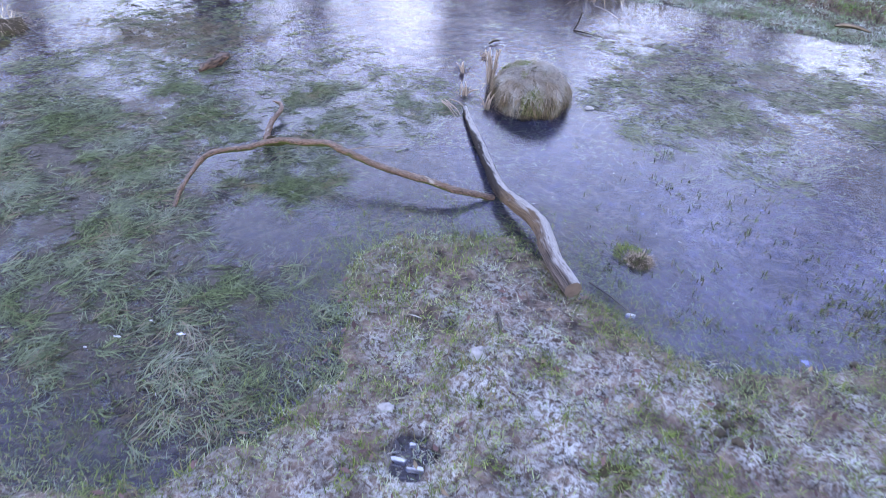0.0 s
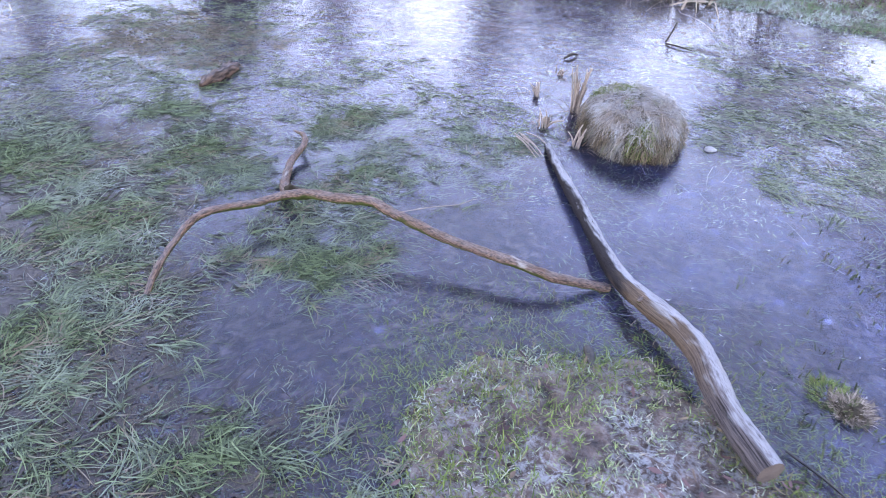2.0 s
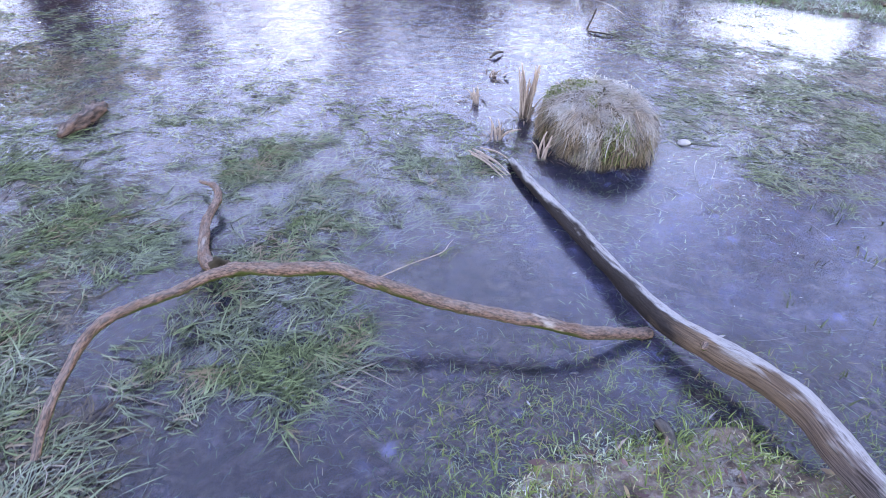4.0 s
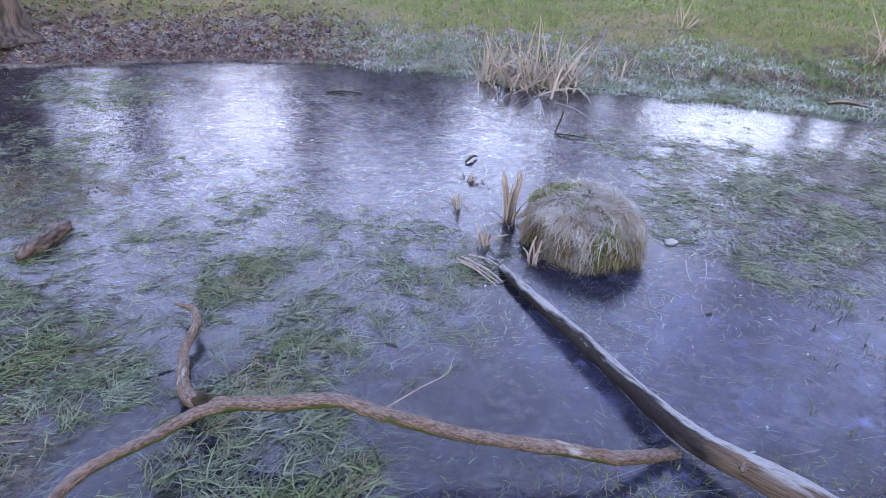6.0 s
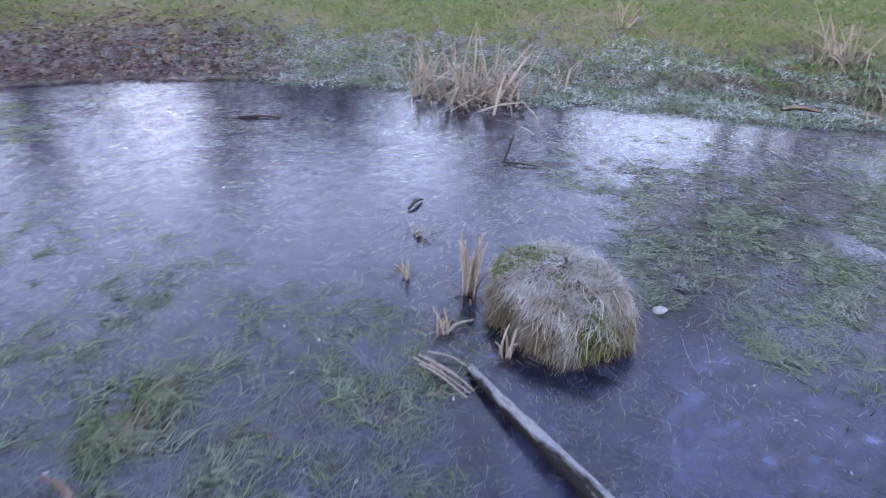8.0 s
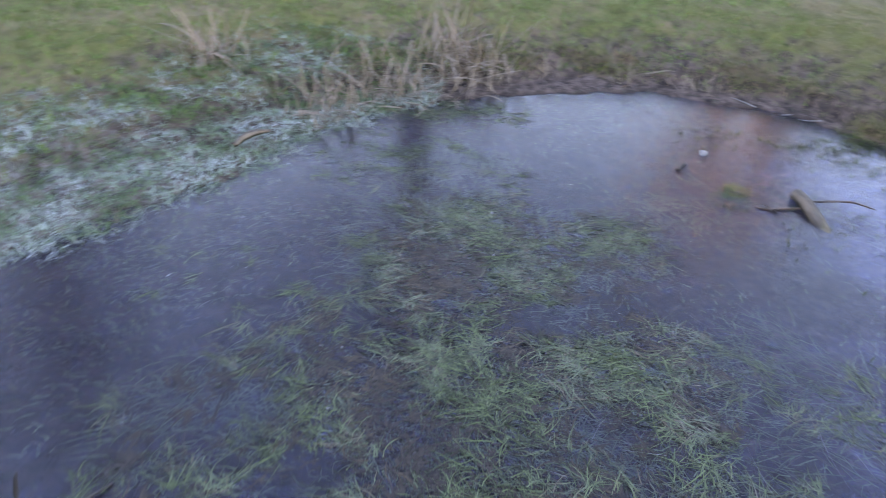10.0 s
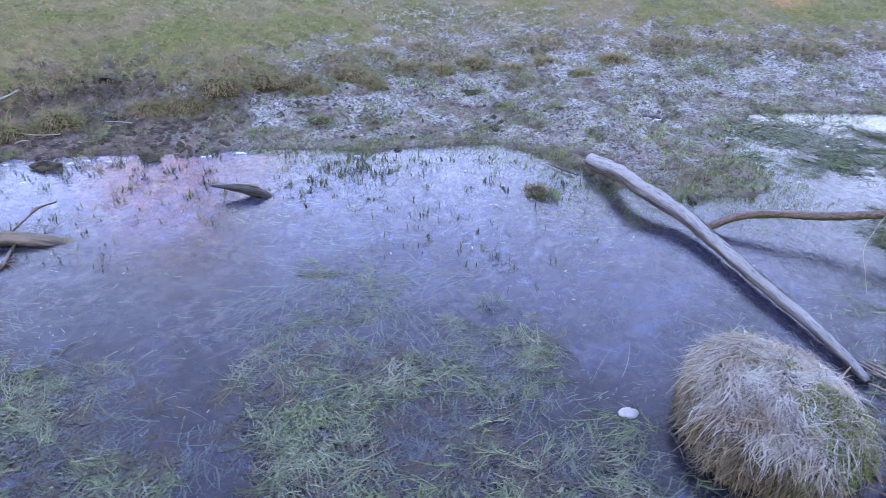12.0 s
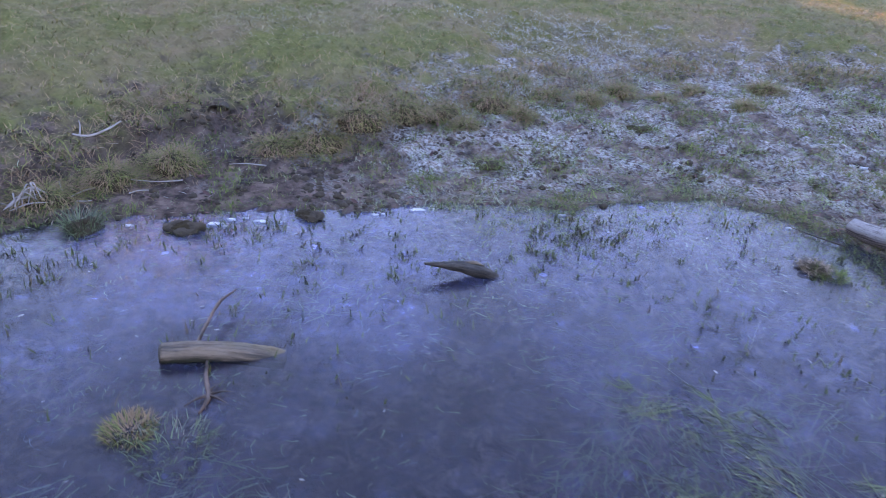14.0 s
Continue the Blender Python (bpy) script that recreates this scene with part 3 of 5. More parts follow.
SOUTH_MATS = [(-1.45, 2.15, 0.5, 1.0), (-1.75, 2.5, 0.5, 1.0), (-1.3, 2.5, 0.35, 0.9), (-1.08, 1.9, 0.3, 0.9), (-1.0, 1.55, 0.36, 1.0), (-0.85, 1.25, 0.3, 0.8), (-0.5, 1.4, 0.26, 0.7), (-0.42, 1.08, 0.3, 0.7),
              (-1.3, 2.9, 0.35, 0.6), (-1.0, 2.78, 0.26, 0.75), (-1.35, 3.1, 0.25, 0.5), (-0.42, 2.38, 0.30, 1.0), (-0.5, 2.88, 0.3, 0.5), (-0.48, 3.2, 0.35, 0.5), (-0.05, 3.1, 0.25, 0.4), (-0.72, 2.25, 0.2, 0.6),
              (-0.12, 1.5, 0.2, 0.5), (-0.1, 1.2, 0.2, 0.6)]
WEST_MATS = [(-1.5, 3.65, 0.5, 0.6), (-1.0, 3.5, 0.45, 0.5), (-0.5, 3.7, 0.45, 0.4), (-2.0, 3.3, 0.5, 0.7), (-0.05, 3.45, 0.4, 0.4), (-1.8, 4.5, 0.6, 0.5), (-0.9, 4.2, 0.4, 0.25), (-0.15, 2.75, 0.3, 0.35), (-1.7, 5.85, 0.5, 0.5)]
NORTH_MATS = [(2.45, 4.0, 0.45, 1.0), (2.4, 3.72, 0.3, 0.9), (1.9, 3.35, 0.3, 0.9), (1.85, 4.3, 0.3, 0.4), (1.6, 4.0, 0.36, 0.9), (1.4, 4.6, 0.3, 0.25), (1.35, 3.7, 0.3, 0.8), (2.65, 3.45, 0.3, 0.5),
              (1.85, 3.7, 0.26, 0.8), (2.1, 4.8, 0.35, 0.12), (3.05, 4.1, 0.35, 0.3), (1.12, 3.6, 0.22, 0.8), (1.45, 3.2, 0.3, 0.45), (3.4, 4.5, 0.45, 0.22), (4.0, 4.2, 0.35, 0.5), (2.0, 2.85, 0.28, 0.45)]


def mat_weight(x, y, spots=SOUTH_MATS + NORTH_MATS):
    d = np.zeros(x.shape)
    for px, py, r, a in spots:
        d = np.maximum(d, a * smooth(1.25, 0.5, np.hypot(x - px, y - py) / r + 0.28 * wobble(x, y, 5.0, 11)))
    return d * (signed(POND, x, y) < 0.04)


def fans(count, box, keep, per, length, width, lift):
    """Tufts whose blades fan out from their roots and lie over one another."""
    cx, cy = scatter(count, *box, keep)
    k = rng.integers(*per, len(cx))
    lie = np.repeat(flow(cx, cy) + rng.normal(0, 1.0, len(cx)), k)
    size = np.repeat(rng.uniform(0.5, 1.25, len(cx)), k)
    rise = np.repeat(rng.uniform(*lift, len(cx)), k)
    n = len(lie)
    x, y = np.repeat(cx, k) + rng.normal(0, 0.016, n), np.repeat(cy, k) + rng.normal(0, 0.016, n)
    rise = rise * rng.uniform(0.5, 1.3, n)
    return blades(np.stack([x, y, np.full(n, -0.004)], 1), rng.uniform(*length, n) * size, rng.uniform(*width, n), lie + rng.normal(0, 0.42, n), rise, rise * 1.6 + rng.uniform(0.1, 0.5, n), 4, None, rng.normal(0, 0.8, n))


def emergent_grass():
    for count, box, spots, share in ((11000, (-3.4, 0.2, 0.8, 3.4), SOUTH_MATS[:9], 1.0), (5500, (0.8, 3.2, 2.8, 4.8), NORTH_MATS[:9], 0.5)):
        V, F = fans(count, box, lambda x, y: share * mat_weight(x, y, spots), (6, 16), (0.03, 0.09), (0.003, 0.006), (0.0, 0.05))
        V[:, 2] = 0.0005 + 0.0015 * rng.random(len(V))
        stuff("dead_grass", V, F, MAT_DROWNED, "dark dead grass matted between the green tufts", "grass")
    V, F = fans(12500, (-3.6, 0.6, 0.6, 3.8), lambda x, y: mat_weight(x, y) * (0.08 + 0.92 * smooth(-0.35, 0.2, wobble(x, y, 9, 27))), (6, 18), (0.05, 0.15), (0.0018, 0.0038), (0.05, 0.6))
    V[:, 2] = np.maximum(V[:, 2], 0.001 + 0.005 * rng.random(len(V)))
    stuff("emergent_grass", V, F, MAT_MAT, "matted frosted marsh grass lying in tufts on the ice", "grass")
    V, F = fans(22000, (-3.2, 0.6, 1.4, 6.5), lambda x, y: mat_weight(x, y, WEST_MATS) * (0.2 + 0.8 * smooth(-0.3, 0.3, wobble(x, y, 8, 29))), (4, 12), (0.04, 0.13), (0.0013, 0.0028), (0.0, 0.2))
    V[:, 2] = np.maximum(V[:, 2], 0.0006 + 0.003 * rng.random(len(V)))
    stuff("glazed_grass", V, F, MAT_FROZEN, "thin ice-glazed green grass lying in the ice", "grass")
    for name, count, low, material, label in (("drowned_grass", 1600, True, MAT_WEED, "green marsh grass in tufts just under the clear ice"),
                                              ("glazed_grass", 9000, False, MAT_FROZEN, "ice-glazed green marsh grass tufts lying in the ice")):
        V, F = fans(count, (0.6, 4.8, 2.3, 5.6), lambda x, y: mat_weight(x, y) * (0.06 + 0.94 * smooth(-0.3, 0.25, wobble(x, y, 9, 28))) , (7, 18), (0.05, 0.16), (0.0015, 0.0034), (0.0, 0.25))
        V[:, 2] = np.minimum(-0.0008 - 0.012 * rng.random(len(V)), -0.0008) if low else np.maximum(V[:, 2], 0.0006 + 0.003 * rng.random(len(V)))
        stuff(name, V, F, material, label, "grass")


def turf(name, count, box, keep, length, material, label, width=(0.0025, 0.005), rise=(0.5, 1.4), droop=(0.2, 1.2), seg=2):
    x, y = scatter(count, *box, keep)
    n = len(x)
    V, F = blades(np.stack([x, y, np.maximum(land(x, y), 0.002) - 0.004], 1), rng.uniform(*length, n), rng.uniform(*width, n), rng.uniform(0, 2 * math.pi, n),
                  rng.uniform(*rise, n), rng.uniform(*droop, n), seg)
    stuff(name, V, F, material, label, "grass")


drowned_grass()
frozen_strands()
emergent_grass()
def shelf(x, y):
    """1 on the flat shore between the ice and the lawn's edge."""
    return (signed(POND, x, y) > -0.04) * (signed(INNER, x, y) < 0.12)


turf("frosted_turf", 260000, (-1.6, 4.4, -1.2, 2.1), lambda x, y: shelf(x, y) * (1 - 0.85 * smooth(2.6, 3.3, x + 0.3 * wobble(x, y, 3, 13))) * (0.22 + 0.75 * smooth(0.0, 0.3, 0.5 * wobble(x, y, 3.3, 14) + 0.55 * wobble(x, y, 12, 18) + 0.5 * wobble(x, y, 31, 48))), (0.011, 0.034), MAT_TURF, "short turf white with hoar frost on the shore", (0.0017, 0.0036), (0.15, 1.25), (0.2, 1.3))
turf("frosted_straw", 26000, (-1.6, 4.4, -1.2, 2.1), lambda x, y: shelf(x, y) * (0.35 + 0.3 * wobble(x, y, 8, 19)), (0.02, 0.06), MAT_LITTER_STRAW, "flattened pale straw and dead leaves on the shore", (0.003, 0.007), (0.0, 0.3), (0.0, 0.6))
turf("turf_tufts", 150000, (-1.6, 4.4, -1.2, 2.1), lambda x, y: shelf(x, y) * smooth(-0.05, 0.35, 0.7 * wobble(x, y, 8, 15) + 0.6 * wobble(x, y, 21, 25)),
     (0.018, 0.052), MAT_GREEN, "green grass tufts standing out of the frosted turf", (0.002, 0.004))
turf("shore_fringe", 480000, (-3.2, 5.0, 0.3, 7.0), lambda x, y: smooth(-0.42, 0.02, signed(POND, x, y) + 0.2 * wobble(x, y, 5, 31) + 0.12 * wobble(x, y, 15, 36)) * (0.35 + 0.65 * (x < 2.2) * (y < 3)) * (signed(POND, x, y) < 0.08) * 0.6, (0.012, 0.04), MAT_MAT,
     "thin green grass where the turf runs out into the ice", (0.0014, 0.003), (0.1, 1.0), (0.2, 1.2))
turf("turf_margin", 200000, (-1.0, 2.4, 0.5, 2.5), lambda x, y: smooth(-0.42, 0.0, signed(POND, x, y) + 0.16 * wobble(x, y, 6, 68) + 0.12 * wobble(x, y, 17, 69)) * (signed(POND, x, y) < 0.12) * 0.30, (0.01, 0.035), MAT_GREEN,
     "thin yellow-green grass standing in the ice round the turf", (0.0016, 0.0035), (0.1, 1.2), (0.1, 1.2))
turf("weed_sprigs", 150000, (0.9, 4.2, 1.5, 3.0), lambda x, y: (signed(POND, x, y) < -0.03) * smooth(0.0, 1.1, 0.7 * wobble(x, y, 5, 32) + 0.8 * wobble(x, y, 37, 33)) * smooth(1.3, 0.3, -signed(POND, x, y)) * 0.30, (0.014, 0.045), MAT_SPRIG,
     "small dark weed shoots poking through the ice", (0.003, 0.006), (0.6, 1.5), (0.0, 0.8))
turf("lawn_grass", 210000, (-3.5, 6.5, -3.6, 1.9), lambda x, y: (signed(INNER, x, y) > 0.09) * (y < 2.0), (0.02, 0.05), MAT_LAWN, "short dull winter lawn grass", (0.0025, 0.005), (0.15, 1.1), (0.2, 1.2))
turf("lawn_tufts", 240000, (-2.5, 5.5, -3.2, 1.6), lambda x, y: (signed(INNER, x, y) > 0.12) * smooth(0.25, 0.6, 0.6 * wobble(x, y, 9, 72) + 0.6 * wobble(x, y, 23, 73)), (0.02, 0.05), MAT_BANK, "thicker brown and green tufts in the lawn", (0.0018, 0.0036), (0.2, 1.3), (0.3, 1.6))
turf("frosted_lawn", 110000, (-0.4, 3.0, -2.2, 0.2), lambda x, y: (signed(INNER, x, y) > 0.1) * smooth(1.0, 0.35, np.hypot((x - 1.45) / 1.15, (y + 0.95) / 0.55) + 0.3 * wobble(x, y, 6, 63)), (0.02, 0.045), MAT_HOAR,
     "lawn grass white with frost above the bank", (0.0025, 0.005), (0.1, 1.0), (0.2, 1.2))
turf("far_lawn_grass", 140000, (-4.5, 8.0, 1.9, 10.0), lambda x, y: (signed(INNER, x, y) > -0.02) * smooth(10.5, 7.0, y) * (1 - 0.9 * smooth(0.0, -0.8, x + 0.3 * wobble(x, y, 4, 42)) * smooth(8.3, 7.5, y)), (0.03, 0.07), MAT_MEADOW, "winter lawn grass across the pond", (0.004, 0.008))
turf("bank_grass", 520000, (-3.5, 5.6, -1.2, 5.0), lambda x, y: smooth(0.24, 0.05, abs(signed(INNER, x, y) - 0.12)) * (0.12 + 0.88 * smooth(-0.2, 0.4, wobble(x, y, 6, 16))),
     (0.055, 0.14), MAT_BANK, "long drooping brown and green grass on the bank's edge", (0.0025, 0.005), (0.2, 1.3), (1.0, 2.6), 3)
turf("frosted_herbs", 230000, (-0.8, 4.8, 4.4, 7.6), lambda x, y: smooth(-0.16, 0.04, signed(POND, x, y) + 0.08 * wobble(x, y, 9, 71)) * smooth(0.9, 0.4, signed(POND, x, y) + 0.3 * wobble(x, y, 2, 17) - 0.4 * smooth(2.0, 3.0, x)) * smooth(-0.4, 0.9, x + 0.2 * wobble(x, y, 4, 74)),
     (0.02, 0.055), MAT_HERB, "low green herbs white with frost on the far bank", (0.003, 0.0065), (0.2, 1.2), (0.2, 1.4), 3)


def blob(name, x, y, z, sx, sy, sz, material, label="", parent=None, seed=0, rough=0.35, turn=0.0, nu=18, nv=10):
    """An uneven lump, flat at its foot."""
    verts, faces = [], []
    for j in range(nv):
        t = -0.35 + 1.35 * j / (nv - 1)
        for i in range(nu):
            a = 2 * math.pi * i / nu
            rr = math.cos(t * math.pi / 2) ** 0.7 if t < 1 else 0.02
            v = Vector((math.cos(a) * 1.7, math.sin(a) * 1.7, t * 1.7 + seed * 5.3))
            k = 1 + rough * (noise.noise(v) + 0.5 * noise.noise(v * 2.7))
            px, py = rr * k * math.cos(a) * sx, rr * k * math.sin(a) * sy
            c, q = math.cos(turn), math.sin(turn)
            verts.append((px * c - py * q, px * q + py * c, math.sin(t * math.pi / 2) * sz * k))
    for j in range(nv - 1):
        for i in range(nu):
            i2 = (i + 1) % nu
            faces.append((j * nu + i, j * nu + i2, (j + 1) * nu + i2, (j + 1) * nu + i))
    faces.append(tuple((nv - 1) * nu + i for i in range(nu)))
    ob = part(name, mesh_of(name, verts, faces, material), parent, label)
    ob.location = (x, y, z)
    return ob


# ---- the large things ----
def fallen_log():
    root = thing("fallen_log", "weathered grey crooked log with frost lying on the ice", "log")
    rows = [(0.832, 1.625, 0.048, 0.037), (0.815, 1.666, 0.05, 0.037), (0.774, 1.753, 0.06, 0.037), (0.741, 1.847, 0.075, 0.037), (0.721, 1.953, 0.088, 0.036), (0.680, 2.057, 0.082, 0.036),
            (0.618, 2.161, 0.068, 0.035), (0.556, 2.27, 0.055, 0.032), (0.513, 2.393, 0.046, 0.029), (0.470, 2.581, 0.038, 0.026), (0.416, 2.799, 0.034, 0.024),
            (0.364, 3.007, 0.028, 0.020), (0.330, 3.17, 0.020, 0.016), (0.319, 3.26, 0.012, 0.012)]
    v, f = tube(rows, 130, 24, 0.17, 1, True, 12)
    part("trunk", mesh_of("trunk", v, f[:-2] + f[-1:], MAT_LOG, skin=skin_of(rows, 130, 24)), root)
    ring = v[:24]
    c = np.mean(ring, 0)
    cut = [tuple(c + (np.array(p) - c) * k + np.array((0.0009, -0.0022, 0)) * (1 - k)) for k in (1.0, 0.66, 0.33) for p in ring] + [tuple(c + np.array((0.001, -0.003, 0)))]
    faces = [(j * 24 + k, (j + 1) * 24 + k, (j + 1) * 24 + (k + 1) % 24, j * 24 + (k + 1) % 24) for j in range(2) for k in range(24)] + [(48 + k, 72, 48 + (k + 1) % 24) for k in range(24)]
    part("cut_end", mesh_of("cut_end", cut, faces, MAT_CUT), root, "sawn end of the log, coloured dark for shade")
    rod("broken_knot", [(0.605, 2.19, 0.072, 0.016), (0.585, 2.175, 0.082, 0.011), (0.572, 2.16, 0.084, 0.004)], 10, 10, 0.6, MAT_BRANCH, root, "splintered brown knot")


def fallen_branch():
    root = thing("fallen_branch", "brown mossy branch arching from under the log over the ice", "branch")
    rows = [(0.51, 2.31, 0.002, 0.017), (0.44, 2.285, 0.028, 0.017), (0.33, 2.26, 0.06, 0.018), (0.21, 2.28, 0.082, 0.018), (0.09, 2.31, 0.092, 0.018), (-0.03, 2.34, 0.105, 0.018),
            (-0.14, 2.37, 0.128, 0.018), (-0.24, 2.40, 0.15, 0.018), (-0.295, 2.43, 0.152, 0.018), (-0.42, 2.465, 0.13, 0.018), (-0.57, 2.50, 0.105, 0.018), (-0.69, 2.44, 0.09, 0.015),
            (-0.815, 2.29, 0.125, 0.014), (-0.865, 2.18, 0.088, 0.012), (-0.888, 2.07, 0.04, 0.011), (-0.90, 1.99, -0.02, 0.009)]
    rows = [(x, y, z, r * 0.92) for x, y, z, r in rows]
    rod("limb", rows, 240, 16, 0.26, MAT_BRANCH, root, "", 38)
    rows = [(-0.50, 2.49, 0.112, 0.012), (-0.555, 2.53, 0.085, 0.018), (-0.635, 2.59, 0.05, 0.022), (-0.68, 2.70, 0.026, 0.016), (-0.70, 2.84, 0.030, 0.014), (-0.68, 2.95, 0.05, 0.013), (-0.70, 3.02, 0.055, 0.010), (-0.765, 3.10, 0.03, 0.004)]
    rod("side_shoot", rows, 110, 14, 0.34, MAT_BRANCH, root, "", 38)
    rod("twig", [(-0.19, 2.39, 0.15, 0.0018), (-0.10, 2.48, 0.125, 0.0017), (-0.01, 2.58, 0.085, 0.0015), (0.025, 2.68, 0.045, 0.0013), (0.05, 2.76, 0.004, 0.0008)], 20, 6, 0.3, MAT_STUB, root, "thin pale side twig")
    blob("moss_pad", -0.60, 2.555, 0.07, 0.035, 0.022, 0.022, MAT_MOSS, "olive moss at the fork", root, 4, 0.6, 2.3)


def tussock():
    root = thing("sedge_tussock", "round mossy sedge tussock with frosted dead thatch, frozen into the ice", "tussock")
    cx, cy, rx, ry, h = 0.695, 3.45, 0.228, 0.28, 0.187
    nv, nu = 22, 56
    verts, faces = [], []
    for j in range(nv):
        t = j / (nv - 1)
        rr = (1 - (1 - min(t * 1.6, 1)) ** 2 * 0.14) * math.cos(t * math.pi / 2) ** 0.58
        zz = -0.02 + (h + 0.02) * math.sin(t * math.pi / 2) ** 0.95
        for i in range(nu):
            a = 2 * math.pi * i / nu
            v = Vector((math.cos(a) * 2.2, math.sin(a) * 2.2, t * 2.5))
            k = 1 + 0.13 * noise.noise(v) + 0.06 * noise.noise(v * 3)
            zz2 = zz * (1 - 0.20 * max(0.0, -math.cos(a - 0.5)) * (1 - 0.5 * t))
            verts.append((cx + rx * rr * k * math.cos(a), cy + ry * rr * k * math.sin(a), zz2 + 0.03 * t * noise.noise(v * 2 + Vector((5, 0, 0)))))
    for j in range(nv - 1):
        for i in range(nu):
            i2 = (i + 1) % nu
            faces.append((j * nu + i, j * nu + i2, (j + 1) * nu + i2, (j + 1) * nu + i))
    faces.append(tuple((nv - 1) * nu + i for i in range(nu)))
    part("mound", mesh_of("mound", verts, faces, MAT_MOSS), root, "green and brown moss cushion")
    v = np.array(verts)
    n = 15000
    j = rng.choice(np.arange(nu * 3, len(v)), n, p=(lambda w: w / w.sum())(0.35 + np.clip(v[nu * 3:, 2] / h, 0, 1) * np.hypot(v[nu * 3:, 0] - cx, v[nu * 3:, 1] - cy) / rx))
    ring, down = v[j], v[np.maximum(j - nu, 0)]
    p = ring + (down - ring) * rng.uniform(-0.8, 0.8, (n, 1)) + rng.normal(0, 0.008, (n, 3)) + np.array([0, 0, 0.004])
    fall = down - ring
    slope = np.arctan2(fall[:, 2], np.hypot(fall[:, 0], fall[:, 1]))
    out = np.arctan2(p[:, 1] - cy, p[:, 0] - cx)
    high = np.clip(p[:, 2] / h, 0, 1)

    def mossy(q):
        return (np.hypot(q[:, 0] - 0.61, q[:, 1] - 3.60) < 0.11) | (np.hypot(q[:, 0] - 0.70, q[:, 1] - 3.19) < 0.065) | (wobble(q[:, 0], q[:, 1], 16, 20) > 0.72)
    keep = ~(mossy(p) & (rng.random(n) < 0.7))
    p, out, high, slope = p[keep], out[keep], high[keep], slope[keep]
    n = len(p)
    swirl = np.where(high > 0.75, 2.6 * wobble(p[:, 0], p[:, 1], 9, 21), 0.9 * wobble(p[:, 0], p[:, 1], 17, 22)) + rng.normal(0, 1, n) * np.where(high > 0.75, 0.95, 0.75)
    low = high + 0.15 * wobble(p[:, 0], p[:, 1], 25, 64) < 0.62
    for name, k, material, word in (("thatch", ~low, MAT_THATCH, "frosted dead sedge leaves"), ("skirt", low, MAT_SKIRT, "darker brown sedge leaves hanging to the ice")):
        c = int(k.sum())
        hug = 0.32 if name == "thatch" else 0.25
        V, F = blades(p[k], rng.uniform(0.04, 0.11, c), rng.uniform(0.0013, 0.0030, c), out[k] + swirl[k], (slope * np.cos(swirl).clip(0))[k] + rng.uniform(0.0, hug, c), rng.uniform(0.1, 0.8, c), 4, None, rng.normal(0, 0.8, c))
        V[:, 2] = np.maximum(V[:, 2], 0.002)
        part(name, mesh_of(name, V, F, material), root, word)
    p = v[rng.choice(np.arange(nu * 3, len(v)), 26000)]
    p = p + rng.normal(0, 0.012, p.shape) * np.array([1, 1, 0.3])
    p = p[mossy(p)]
    n = len(p)
    V, F = blades(p, rng.uniform(0.010, 0.028, n), rng.uniform(0.002, 0.004, n), rng.uniform(0, 6.28, n), rng.uniform(0.2, 1.4, n), rng.uniform(0, 1, n), 2)
    part("moss", mesh_of("moss", V, F, MAT_GREEN), root, "bright green moss")


def strip(length, width, rise, droop, fold=None, seg=6):
    """One dead reed leaf, folded lengthwise into a shallow V."""
    ang, x, z, rows = rise, 0.0, 0.0, []
    for k in range(seg + 1):
        t = k / seg
        w = width * 0.5 * (1 - t ** 2.5) + 0.0006
        rows.append(((x, -w, z + w * 0.35), (x, 0, z), (x, w, z + w * 0.35)))
        a = ang - droop * t - (1.9 if fold and t >= fold else 0)
        x, z = x + math.cos(a) * length / seg, max(z + math.sin(a) * length / seg, 0.004)
    verts = [p for r in rows for p in r]
    faces = [q for k in range(seg) for q in ((3 * k, 3 * k + 1, 3 * k + 4, 3 * k + 3), (3 * k + 1, 3 * k + 2, 3 * k + 5, 3 * k + 4))]
    return mesh_of("stem", verts, faces, MAT_STRAW)


STEMS = [strip(0.45, 0.010, 1.45, 0.15), strip(0.42, 0.015, 1.35, 0.5), strip(0.50, 0.010, 1.5, 0.05), strip(0.40, 0.017, 1.25, 0.9), strip(0.48, 0.014, 1.4, 0.2, 0.55), strip(0.44, 0.017, 1.3, 0.3, 0.35),
         strip(0.38, 0.015, 1.1, 1.4), strip(0.50, 0.012, 1.45, 0.2, 0.7)]
FALLEN = [strip(0.36, 0.015, 0.35, 0.8), strip(0.30, 0.018, 0.2, 0.4), strip(0.40, 0.013, 0.5, 1.2)]


def reed_clump(x, y, n, height, spread, label, lie=None):
    """Standing, bent and folded dead reed stems round one root, each a part."""
    root = thing("reed_clump", label, "reeds", "reeds along the bank")
    root.location = (x, y, ground_at(x, y) - 0.006)
    for k in range(n):
        down = k > n * 0.5
        ob = part("fallen_leaf" if down else "stem", (FALLEN if down else STEMS)[int(rng.integers(0, 3 if down else 8))], root)
        bx, by = rng.normal(0, spread), rng.normal(0, spread)
        g = ground_at(x + bx, y + by) - ground_at(x, y)
        a = rng.uniform(0, 360) if lie is None or rng.random() < 0.4 else lie + rng.normal(0, 30)
        q = height / 0.45 * (0.32 + 0.78 * rng.random())
        ob.matrix_basis = pose(bx, by, g, rng.normal(0, 16), rng.normal(8, 26), a) @ Matrix.Diagonal((q, min(q, 1.1), q, 1))
    return root


def ground_at(x, y):
    return max(float(land(np.array([x]), np.array([y]))[0]), 0.0)


